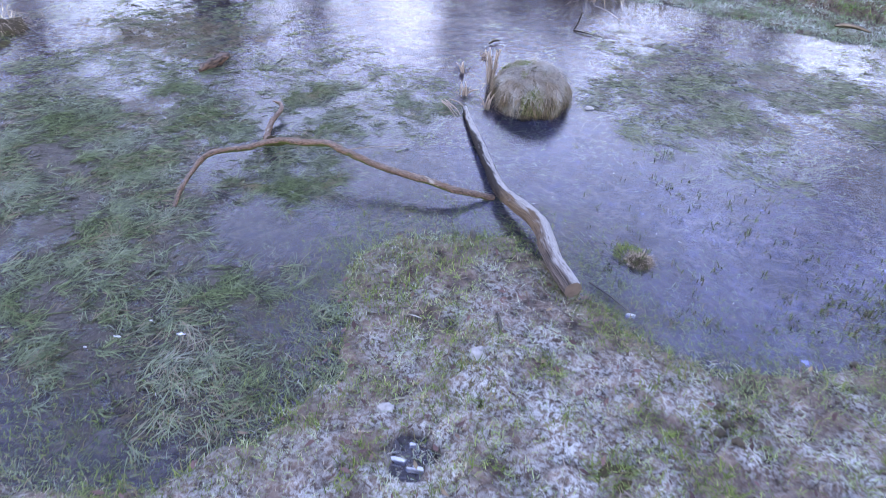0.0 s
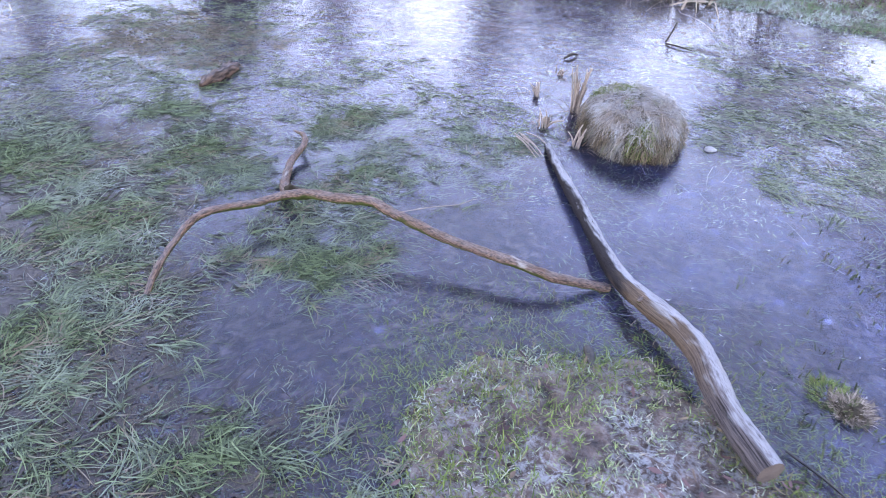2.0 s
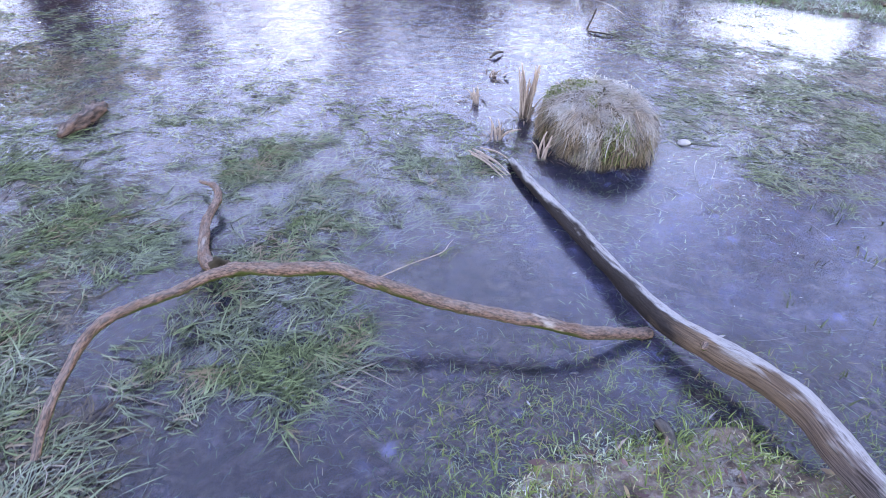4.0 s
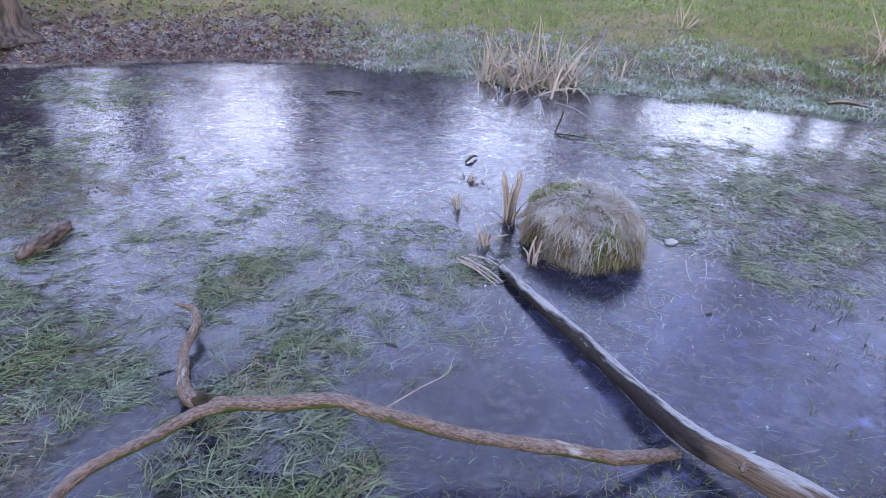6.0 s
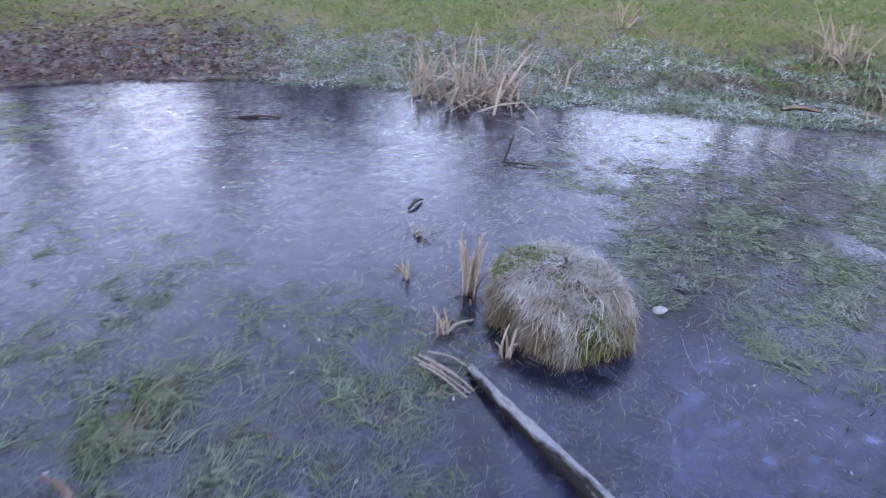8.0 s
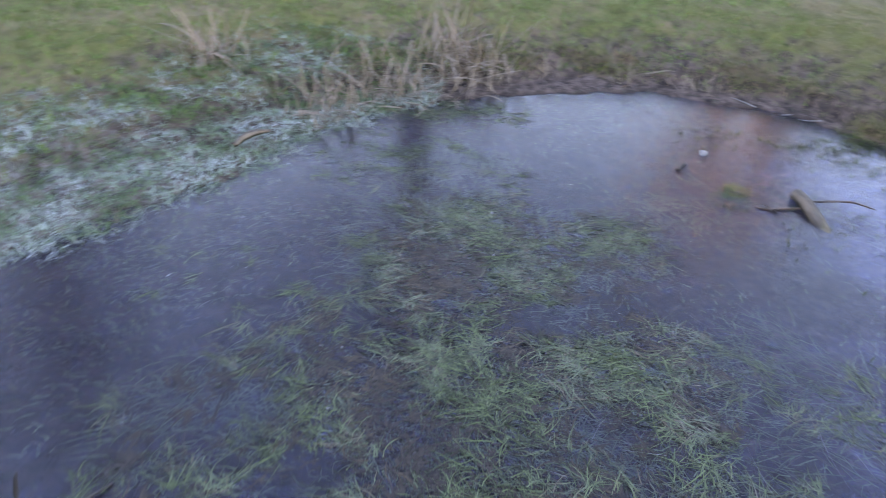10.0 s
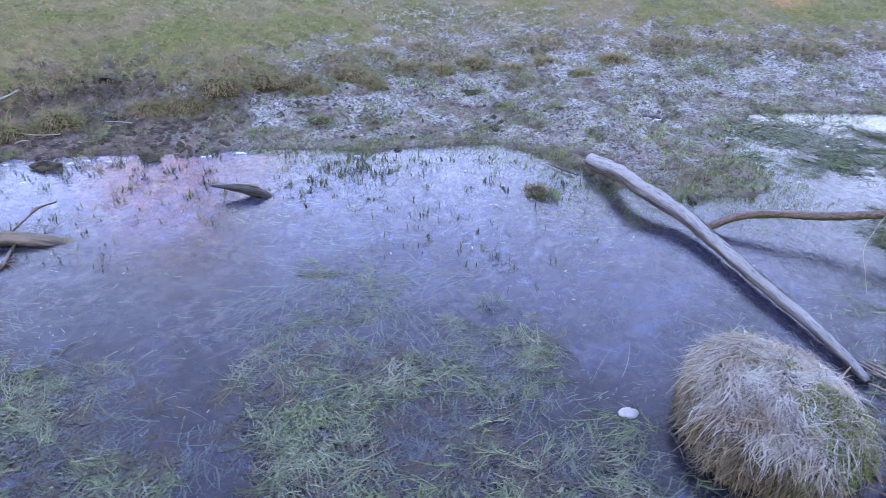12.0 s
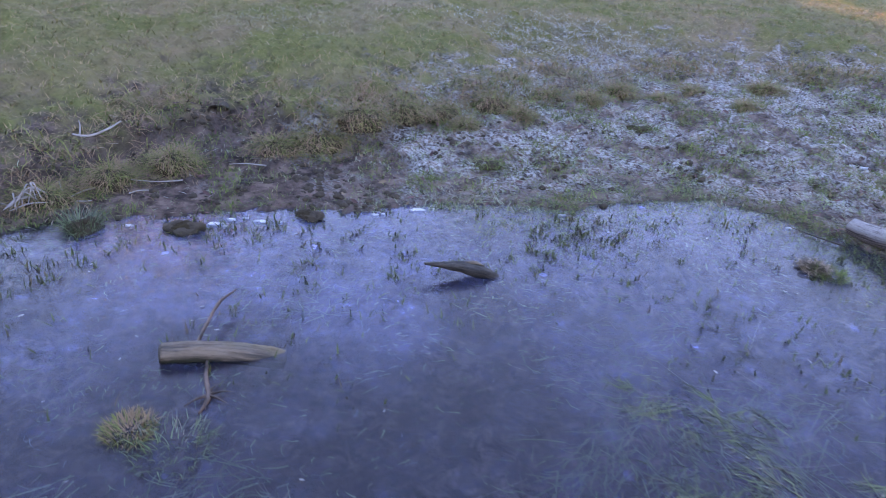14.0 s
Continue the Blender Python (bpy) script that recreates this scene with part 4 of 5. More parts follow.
fallen_log()
fallen_branch()
tussock()
for x, y, n, h, s, lie in [(1.02, 6.14, 120, 0.42, 0.09, None), (1.28, 5.90, 170, 0.50, 0.12, None), (1.48, 5.97, 100, 0.38, 0.09, None), (2.02, 6.10, 26, 0.50, 0.025, None), (1.85, 5.98, 24, 0.26, 0.08, 200),
                           (2.8, 6.75, 18, 0.36, 0.04, None), (4.0, 5.75, 100, 0.40, 0.07, 230), (3.85, 4.98, 120, 0.32, 0.13, 230), (4.2, 4.75, 130, 0.36, 0.13, 250), (4.35, 4.45, 80, 0.27, 0.12, 240),
                           (4.75, 4.35, 190, 0.50, 0.13, 240), (4.65, 4.05, 36, 0.24, 0.08, 200), (4.95, 3.75, 36, 0.24, 0.07, None), (4.98, 3.2, 34, 0.24, 0.06, None), (4.92, 2.75, 34, 0.20, 0.08, None), (0.65, 6.45, 30, 0.2, 0.09, 170)]:
    reed_clump(x, y, n, h, s, "clump of dry straw-coloured reeds on the far bank", lie)


def tree(name, x, y, height, r, label, seed, twigs=900, twig_material=None, broad=1.0):
    root = thing(name, label, "tree", "bare trees round the pond")
    z = float(land(np.array([x]), np.array([y]))[0])
    root.location = (x, y, z - 0.05)
    q = np.random.default_rng(seed)
    lean = q.normal(0, 0.03, 2)
    rows = [(0, 0, 0, r * 1.7), (0, 0, 0.12, r * 1.25), (lean[0], lean[1], 0.5, r), (lean[0] * 4, lean[1] * 4, height * 0.45, r * 0.7), (lean[0] * 8, lean[1] * 8, height, r * 0.12)]
    rod("trunk", rows, 40, 16, 0.2, MAT_BARK, root, "", 5, seed)
    limbs, tips = [], []
    for k in range(14):
        u = q.uniform(0.3, 0.92)
        base = np.array([lean[0] * 6 * u, lean[1] * 6 * u, height * u])
        a, ln = q.uniform(0, 6.28), height * (1.05 - u) * q.uniform(0.35, 0.6)
        d = np.array([math.cos(a), math.sin(a), q.uniform(0.25, 0.9)])
        mid, end = base + d * ln * 0.5 + q.normal(0, 0.06 * ln, 3), base + d * ln * np.array([1, 1, 1.2]) + q.normal(0, 0.08 * ln, 3)
        w = r * 0.38 * (1.15 - u)
        limbs.append(tube([(*base, w), (*mid, w * 0.6), (*end, w * 0.15)], 10, 6, 0.2, seed + k))
        tips += [base + (end - base) * s for s in (0.4, 0.6, 0.8, 1.0)]
    v, f = join(limbs)
    part("limbs", mesh_of("limbs", v, f, twig_material or MAT_TWIG), root)
    t = np.array(tips)[q.integers(0, len(tips), twigs)] + q.normal(0, 0.15, (twigs, 3))
    V, F = blades(t, q.uniform(0.4, 1.1, twigs) * height / 8, q.uniform(0.01, 0.03, twigs), q.uniform(0, 6.28, twigs), q.uniform(-0.2, 1.3, twigs), q.uniform(-0.3, 0.8, twigs), 3)
    part("twigs", mesh_of("twigs", V, F, twig_material or MAT_TWIG), root, "fine bare twigs")


# The last tree is added unseen, to dim the sky glow mirrored in the ice.
for i, (x, y, h, r, tw) in enumerate([(6.2, 9.3, 5.5, 0.10, 260), (6.6, 9.6, 5.5, 0.12, 260), (7.2, 9.5, 5.0, 0.10, 260), (0.95, 15.2, 3.4, 0.40, 2500), (1.95, 15.4, 3.6, 0.14, 1500),
                                      (2.45, 15.6, 3.4, 0.12, 1500), (4.9, 13.5, 4.2, 0.2, 1300), (6.2, 14.5, 4.4, 0.2, 1000), (8.4, 5.3, 6.0, 0.2, 700), (-5.5, 14.0, 4.6, 0.25, 3000),
                                      (-3.6, 15.5, 4.2, 0.2, 3000), (13.0, 14.0, 6.0, 0.25, 4000), (-8.5, 12.0, 5.5, 0.25, 4000), (-0.75, 16.2, 4.8, 0.15, 2600)]):
    tree("bare_tree", x, y, h, r, "bare winter tree with dark bark on the grass beyond the pond", 30 + i, tw)
def stump():
    root = thing("tree_stump", "tall dark broken tree stump in leaf litter", "stump")
    root.location = (-2.78, 7.18, ground_at(-2.78, 7.18) - 0.05)
    rod("trunk", [(0, 0, 0, 0.42), (0, 0, 0.1, 0.31), (0.01, 0, 0.35, 0.25), (0.03, 0.02, 0.9, 0.22), (0.05, 0.02, 1.45, 0.20), (0.05, 0.02, 1.6, 0.10)], 40, 20, 0.25, MAT_BARK, root, "", 5, 9)
    for k in range(4):
        a = 0.6 + 1.5 * k
        rod("root", [(0.2 * math.cos(a), 0.2 * math.sin(a), 0.10, 0.08), (0.4 * math.cos(a), 0.4 * math.sin(a), 0.05, 0.06), (0.62 * math.cos(a), 0.62 * math.sin(a), 0.0, 0.03)], 10, 8, 0.3, MAT_BARK, root)


stump()
for i, (x, y, h) in enumerate([(14.2, 0.2, 6.0), (15.5, -1.2, 6.5), (7.4, -9.6, 6.0), (8.4, -10.4, 6.5)]):
    tree("bare_tree", x, y, h, 0.22, "tall bare tree with reddish twigs catching the low sun", 60 + i, 1700, MAT_RED)


def shade_conifer(x, y, height, radius, seed):
    """A dense evergreen of the unseen row added to keep the low sun off the pond."""
    root = thing("shade_conifer", "dense evergreen in an unseen row, added to shade the pond", "tree", "row of evergreens")
    z = float(land(np.array([x]), np.array([y]))[0])
    root.location = (x, y, z - 0.05)
    q = np.random.default_rng(seed)
    rod("trunk", [(0, 0, 0, 0.16), (0, 0, height * 0.5, 0.1), (0, 0, height, 0.02)], 10, 8, 0.2, MAT_BARK, root)
    n = 4200
    u = q.uniform(0.0, 1.0, n)
    a, rr = q.uniform(0, 6.28, n), radius * (1 - 0.75 * u ** 2.2) * np.sqrt(q.uniform(0.02, 1, n))
    p = np.stack([np.cos(a) * rr, np.sin(a) * rr, 0.1 + u * (height - 0.3)], 1)
    V, F = blades(p, q.uniform(0.35, 0.7, n), q.uniform(0.16, 0.34, n), a + q.normal(0, 0.6, n), q.uniform(-0.3, 0.9, n), q.uniform(0.2, 1.2, n), 2, q.uniform(-1.2, 1.2, n))
    part("crown", mesh_of("crown", V, F, MAT_LEAFDARK), root)
    return root


grown = [shade_conifer(0, 40, 5.4, 1.7, 80), shade_conifer(2, 40, 5.6, 1.8, 81), shade_conifer(4, 40, 5.3, 1.75, 82)]
for k in range(56):
    x = -26 + (k // 2) * 1.4 + 0.7 * (k % 2)
    m = pose(x, 29 + 1.6 * (k % 2) + 0.8 * math.sin(k * 2.3), 0.35, 0, 0, 47 * k)
    # Added trees made lower here, so that a strip of sun reaches the lawn.
    if abs(x + 3.85) < 1.1:
        m = m @ Matrix.Diagonal((0.9, 1, 0.79, 1))
    if k < 3:
        grown[k].matrix_basis = m
    else:
        copy_thing(grown[k % 3], m)


# ---- things on the ice and the shore ----
def tuft_on(root, n, r, length, material, name="leafage", rise=(0.5, 1.5), width=(0.002, 0.004)):
    a = rng.uniform(0, 6.28, n)
    d = r * np.sqrt(rng.random(n))
    V, F = blades(np.stack([np.cos(a) * d, np.sin(a) * d, np.zeros(n)], 1), rng.uniform(*length, n), rng.uniform(*width, n), a + rng.normal(0, 0.6, n), rng.uniform(*rise, n), rng.uniform(0.4, 1.6, n), 4)
    V[:, 2] = np.maximum(V[:, 2], -0.005)
    part(name, mesh_of(name, V, F, material), root)


def grass_tuft(x, y, n, r, length, label, material=None, lump=None):
    root = thing("grass_tuft", label, "grass tuft", "tufts by the pond")
    root.location = (x, y, ground_at(x, y))
    if lump:
        blob("root_ball", 0, 0, -0.01, r, r, lump, MAT_MOSS, "", root, n)
    tuft_on(root, n, r, length, material or MAT_MAT)


def stick(name, rows, label, material=None, sides=8, rough=0.3, category="stick"):
    ob = rod(name, rows, max(12, 6 * len(rows)), sides, rough, material or MAT_DARKWOOD, None, "", 40)
    return tagged(ob, label, category)


def stub_reeds():
    """Cut and broken cattail stems beside the tussock, each a part."""
    root = thing("cattail_stub", "stub of dry cattail stems standing in the ice by the tussock", "reeds", "cattail stubs by the tussock")
    root.location = (0.455, 3.66, 0)
    for k in range(19):
        a, d = rng.uniform(0, 6.28), rng.uniform(0.003, 0.030)
        h, w = rng.uniform(0.10, 0.25), rng.uniform(0.003, 0.0062)
        bx, by = math.cos(a) * d, math.sin(a) * d
        lx, ly = -bx * 0.2 + rng.normal(0.006, 0.026), -by * 0.2 + rng.normal(0, 0.026)
        v, f = tube([(bx, by, -0.01, w), (bx + lx * 0.4, by + ly * 0.4, h * 0.5, w * 0.9), (bx + lx, by + ly, h, w * 0.5)], 7, 6, 0.25, k)
        part("stem", mesh_of("stem", v, f, MAT_STUB), root)
    tuft_on(root, 18, 0.05, (0.04, 0.12), MAT_DEADLEAF, "broken_leaves", (0.0, 1.2), (0.005, 0.011))
    for x, y, n, h, lab in [(0.69, 3.80, 7, 0.10, "short cattail stub behind the tussock"), (0.27, 3.82, 5, 0.07, "small brown broken cattail stub"), (0.30, 3.46, 8, 0.09, "splayed broken cattail stub by the log's tip"),
                            (0.455, 3.30, 6, 0.09, "dry cattail stub leaning on the tussock"), (0.40, 4.12, 6, 0.03, "flattened dead cattail leaves")]:
        r2 = thing("cattail_stub", lab, "reeds", "cattail stubs by the tussock")
        r2.location = (x, y, 0)
        for k in range(n):
            a, d, hh, w = rng.uniform(0, 6.28), rng.uniform(0.0, 0.025), h * rng.uniform(0.5, 1.1), rng.uniform(0.003, 0.006)
            bx, by = math.cos(a) * d, math.sin(a) * d
            lx, ly = rng.normal(0, 0.025), rng.normal(0, 0.025)
            v, f = tube([(bx, by, -0.008, w), (bx + lx * 0.4, by + ly * 0.4, hh * 0.6, w * 0.9), (bx + lx, by + ly, hh, w * 0.4)], 7, 6, 0.25, k)
            part("stem", mesh_of("stem", v, f, MAT_STUB), r2)
        tuft_on(r2, 14, 0.06, (0.03, 0.09), MAT_DEADLEAF, "broken_leaves", (0.0, 0.9), (0.004, 0.009))


stub_reeds()
for a, b in [((0.20, 3.33), (0.30, 3.16)), ((0.18, 3.31), (0.27, 3.14)), ((0.21, 3.30), (0.29, 3.20)), ((0.17, 3.34), (0.285, 3.155)), ((0.19, 3.35), (0.24, 3.22)), ((0.22, 3.36), (0.33, 3.24))]:
    stick("dead_stalk", [(*a, 0.012, 0.003), ((a[0] + b[0]) / 2 + rng.normal(0, 0.006), (a[1] + b[1]) / 2 + 0.01, 0.016, 0.0032), (*b, 0.006, 0.002)], "pale dead cattail stalk lying on the ice", MAT_STUB, 6, 0.2, "stalk")

root = thing("floating_pole", "bare pale wooden pole end frozen slantwise into the ice", "log")
rod("pole", [(3.345, 2.515, 0.022, 0.030), (3.25, 2.50, 0.018, 0.031), (3.15, 2.485, 0.004, 0.031), (3.02, 2.465, -0.03, 0.030)], 40, 16, 0.12, MAT_PALEWOOD, root)
rod("cut_end", [(3.343, 2.515, 0.022, 0.0285), (3.350, 2.516, 0.022, 0.0265), (3.353, 2.5165, 0.022, 0.017)], 8, 16, 0.35, MAT_DARKWOOD, root, "dark hollowed cut end")
rod("side_twig", [(3.26, 2.48, 0.03, 0.0055), (3.25, 2.40, 0.045, 0.0045), (3.235, 2.31, 0.06, 0.0045), (3.205, 2.22, 0.05, 0.002)], 22, 7, 0.8, MAT_ROT, root, "thin brown twig")
rod("root_twig", [(3.22, 2.53, 0.01, 0.005), (3.205, 2.60, 0.006, 0.006), (3.18, 2.67, 0.006, 0.006), (3.19, 2.73, 0.002, 0.003)], 14, 7, 0.5, MAT_ROT, root, "pale frosted twig")
for k in range(5):
    a = 0.8 + k * 0.9
    rod("rootlet", [(3.185, 2.665, 0.006, 0.004), (3.185 + 0.035 * math.cos(a), 2.665 + 0.03 * math.sin(a), 0.01, 0.003), (3.185 + 0.07 * math.cos(a), 2.665 + 0.055 * math.sin(a), 0.002, 0.001)], 8, 5, 0.4, MAT_ROT, root)
root = thing("split_wood", "dark wet wedge of split wood tilting out of the ice", "driftwood")
rod("wedge", [(2.61, 2.03, 0.052, 0.004), (2.54, 2.025, 0.045, 0.013), (2.46, 2.02, 0.032, 0.022), (2.40, 2.015, 0.014, 0.022), (2.34, 2.01, -0.015, 0.012)], 30, 12, 0.2, MAT_DARKWOOD, root)
rod("pale_crust", [(2.47, 2.015, 0.052, 0.004), (2.43, 2.012, 0.047, 0.009), (2.40, 2.01, 0.036, 0.004)], 10, 8, 0.3, MAT_PALEWOOD, root, "pale weathered crust")
stick("rotten_wood", [(-1.345, 3.49, 0.010, 0.012), (-1.33, 3.55, 0.016, 0.026), (-1.30, 3.64, 0.018, 0.033), (-1.275, 3.72, 0.022, 0.026), (-1.262, 3.77, 0.02, 0.012)], "rotten brown piece of branch on the ice", MAT_ROT, 16, 0.75, "driftwood")
blob("white_stone", 1.05, 3.40, 0.004, 0.028, 0.018, 0.012, MAT_PALE, "", None, 3, 0.2)
tagged(bpy.data.objects["white_stone"], "small white frosted pebble on the ice", "stone")
grass_tuft(1.133, 1.905, 700, 0.05, (0.015, 0.042), "small grass tuft with pale straw standing in the ice", MAT_STRAW, 0.025)
grass_tuft(1.09, 1.95, 300, 0.06, (0.012, 0.04), "small green grass tuft standing in the ice", MAT_GREEN)
grass_tuft(1.40, 2.87, 60, 0.05, (0.02, 0.05), "small green tuft poking through the ice")
grass_tuft(3.88, 1.74, 260, 0.07, (0.05, 0.10), "bright green grass tuft at the water's edge", None, 0.03)
grass_tuft(3.34, 2.79, 420, 0.06, (0.012, 0.04), "low yellowish-brown grass tuft in the ice", MAT_BANK)
grass_tuft(3.22, 2.84, 160, 0.10, (0.015, 0.05), "low olive grass tuft in the ice", MAT_MAT)
for x, y, sx, sy, sz, t in [(3.50, 1.735, 0.075, 0.035, 0.026, 0.2), (3.06, 1.60, 0.055, 0.03, 0.024, -0.3)]:
    root = thing("earth_clod", "dark mossy clod of earth at the ice edge", "clod", "clods at the shore")
    root.location = (x, y, 0)
    blob("lump", 0, 0, 0, sx, sy, sz, MAT_CLOD, "", root, x, 0.8, t)
    blob("moss_cap", 0.01, 0, sz * 0.55, sx * 0.6, sy * 0.7, sz * 0.6, MAT_MOSS, "green moss", root, y, 0.6, t)
    tuft_on(root, 40, sx * 0.8, (0.015, 0.04), MAT_BANK, "leafage", (0.1, 1.2))



def hummock(x, y, r, h, n, length, label, material):
    root = thing("grass_hummock", label, "grass hummock", "hummocks along the bank")
    root.location = (x, y, ground_at(x, y) - 0.02)
    ball = blob("root_ball", 0, 0, 0, r * 0.8, r * 0.7, h * 0.7, MAT_MOSS, "", root, x * 3 + y, 0.3)
    q = np.array([tuple(w.co) for w in ball.data.vertices])
    q = q[q[:, 2] > -0.01]
    p = q[rng.integers(0, len(q), n)] + rng.normal(0, r * 0.3, (n, 3)) * np.array([1, 1, 0.4])
    out = np.arctan2(p[:, 1], p[:, 0]) + rng.normal(0, 0.6, n)
    V, F = blades(p, rng.uniform(*length, n), rng.uniform(0.0014, 0.0032, n), out, rng.uniform(0.0, 1.2, n), rng.uniform(0.8, 2.4, n), 3)
    V[:, 2] = np.maximum(V[:, 2], 0.004)
    part("leafage", mesh_of("leafage", V, F, material), root)


BANK_WORD = "drooping brown and green grass hummock on the bank's edge"
for x, y, r, h in [(3.92, 1.36, 0.12, 0.10), (3.70, 1.22, 0.13, 0.11), (3.30, 0.98, 0.15, 0.10), (3.10, 0.92, 0.12, 0.09), (2.92, 0.80, 0.14, 0.10), (2.70, 0.62, 0.12, 0.09), (2.52, 0.46, 0.13, 0.09), (2.38, 0.62, 0.09, 0.07), (2.2, 0.3, 0.12, 0.07),
                   (2.05, 0.42, 0.09, 0.06), (1.85, 0.05, 0.12, 0.07), (1.6, 0.1, 0.1, 0.07), (1.35, -0.1, 0.11, 0.07), (1.1, 0.0, 0.09, 0.06), (0.85, -0.2, 0.11, 0.07), (0.62, 0.1, 0.09, 0.06), (0.3, -0.3, 0.11, 0.06), (4.1, 1.55, 0.12, 0.08), (4.4, 1.75, 0.12, 0.09)]:
    hummock(x, y, r * rng.uniform(0.8, 1.4), h * 0.8, 1900, (0.03, 0.095), BANK_WORD, MAT_BANK)
for x, y, r in [(2.0, 1.40, 0.075), (1.45, 1.13, 0.06), (1.0, 1.10, 0.06), (0.52, 1.03, 0.07), (0.20, 1.10, 0.07), (0.26, 1.45, 0.07), (0.42, 1.38, 0.05), (0.74, 1.30, 0.045), (0.92, 1.42, 0.04), (0.40, 1.17, 0.06),
                (1.6, 0.85, 0.07), (2.3, 1.05, 0.08), (1.2, 0.75, 0.06), (2.6, 1.2, 0.06), (1.95, 0.85, 0.06), (0.9, 0.8, 0.06), (1.75, 1.1, 0.05), (0.6, 0.75, 0.06), (1.4, 0.5, 0.07), (0.62, 0.90, 0.05), (2.08, 1.22, 0.05)]:
    hummock(x, y, r * rng.uniform(0.7, 1.3), 0.018, 330, (0.02, 0.06), "yellow-green grass cushion in the frosted turf of the shore", MAT_GREEN)
hummock(-2.93, 3.95, 0.24, 0.10, 900, (0.03, 0.10), "orange-brown mossy hummock rising out of the ice", MAT_STRAW)
hummock(-2.80, 3.66, 0.14, 0.06, 500, (0.02, 0.06), "green mossy hummock at the ice edge", MAT_GREEN)
hummock(4.25, 1.95, 0.07, 0.04, 200, (0.03, 0.08), "bright green grass cushion at the water's edge", MAT_GREEN)


def mud_crumbs(count, box, keep, size, label):
    """Clods of mud and rotten weed."""
    x, y = scatter(count, *box, keep)
    lumps = []
    for px, py, g in zip(x, y, np.maximum(land(x, y), 0.0)):
        r = size[0] + size[1] * rng.random() ** 2.5
        v, f = tube([(px - r, py, g, r * 0.3), (px - r * 0.3, py + rng.normal(0, r * 0.3), g + r * 0.2, r * 0.8), (px + r * 0.4, py, g + r * 0.15, r * 0.7), (px + r * 1.1, py + rng.normal(0, r * 0.3), g, r * 0.2)], 6, 6, 0.5, int(px * 900) % 50, True, 60)
        lumps.append((v, f))
    v, f = join(lumps)
    stuff("mud_crumbs", v, f, MAT_CLOD, label, "mud")


mud_crumbs(4200, (-2.3, -1.2, 3.6, 4.45), lambda x, y: smooth(0.55, 0.15, np.hypot(x + 1.75, (y - 4.1) * 1.3) + 0.15 * wobble(x, y, 9, 62)), (0.0015, 0.0045), "black clods of mud and rotten weed on the ice")
V, F = fans(2600, (-2.5, -1.1, 3.5, 4.6), lambda x, y: smooth(0.7, 0.2, np.hypot(x + 1.78, (y - 4.08) * 1.3) + 0.25 * wobble(x, y, 9, 62)), (5, 12), (0.02, 0.07), (0.002, 0.004), (0.1, 0.9))
V[:, 2] = np.maximum(V[:, 2], 0.001)
stuff("rotten_weed", V, F, MAT_SKIRT, "dark rotten weed matted on the ice", "weed")
mud_crumbs(5000, (1.2, 4.2, 0.5, 1.75), lambda x, y: shelf(x, y) * (0.12 + 0.6 * smooth(2.2, 3.1, x)) * smooth(-0.2, 0.5, wobble(x, y, 6, 65)), (0.004, 0.016), "crumbs of dark mud on the shore")
STALK_WORD = "bleached dead stalk lying on the bank"
for x, y, a, ln in [(3.62, 1.36, 0.25, 0.20), (3.95, 1.45, 1.2, 0.12), (4.05, 1.52, 0.6, 0.14), (4.10, 1.42, 2.1, 0.13), (3.98, 1.55, 2.6, 0.10), (4.18, 1.62, 0.2, 0.12), (3.80, 1.48, 2.9, 0.09), (3.3, 1.2, 0.1, 0.16), (4.5, 2.05, 1.9, 0.16), (4.6, 2.2, 2.4, 0.14), (4.68, 2.4, 1.2, 0.15)]:
    rows = [(x + math.cos(a) * ln * k, y + math.sin(a) * ln * k, ground_at(x + math.cos(a) * ln * k, y + math.sin(a) * ln * k) + 0.012 + 0.02 * k, 0.0035 - 0.002 * k) for k in (0.0, 0.5, 1.0)]
    stick("dead_stalk", rows, STALK_WORD, MAT_SCRAPE, 6, 0.2, "stalk")

# ---- small sticks, leaves and debris ----
stick("dark_stick", [(0.545, 1.49, 0.02, 0.006), (0.56, 1.40, 0.035, 0.008), (0.565, 1.32, 0.03, 0.009), (0.575, 1.22, 0.03, 0.011), (0.60, 1.10, 0.03, 0.010), (0.61, 1.05, 0.02, 0.007)], "crooked dark stick lying on the frosted turf")
stick("dark_stick", [(0.91, 1.73, 0.010, 0.0035), (0.98, 1.66, 0.010, 0.0035), (1.05, 1.57, 0.008, 0.002)], "thin dark stick at the ice edge")
stick("wet_stick", [(0.43, 2.02, 0.004, 0.012), (0.435, 1.98, 0.010, 0.014), (0.44, 1.93, 0.004, 0.006)], "short black stick stub in the ice")
stick("twig_upright", [(1.06, 4.86, -0.01, 0.006), (1.09, 4.87, 0.06, 0.005), (1.10, 4.86, 0.12, 0.003)], "dark twig standing in the ice", None, 6, 0.3, "twig")
stick("twig_flat", [(1.05, 4.80, 0.006, 0.005), (1.12, 4.75, 0.012, 0.005), (1.20, 4.71, 0.006, 0.003)], "dark twig lying on the ice", None, 6, 0.3, "twig")
stick("twig_flat", [(0.42, 4.36, 0.008, 0.006), (0.46, 4.40, 0.022, 0.009), (0.50, 4.44, 0.008, 0.004)], "dark twig lying on the ice", None, 6, 0.3, "twig")
stick("wet_stick", [(-0.23, 5.79, 0.006, 0.008), (-0.12, 5.78, 0.012, 0.009), (0.0, 5.74, 0.008, 0.006)], "dark stick on the ice near the far bank")
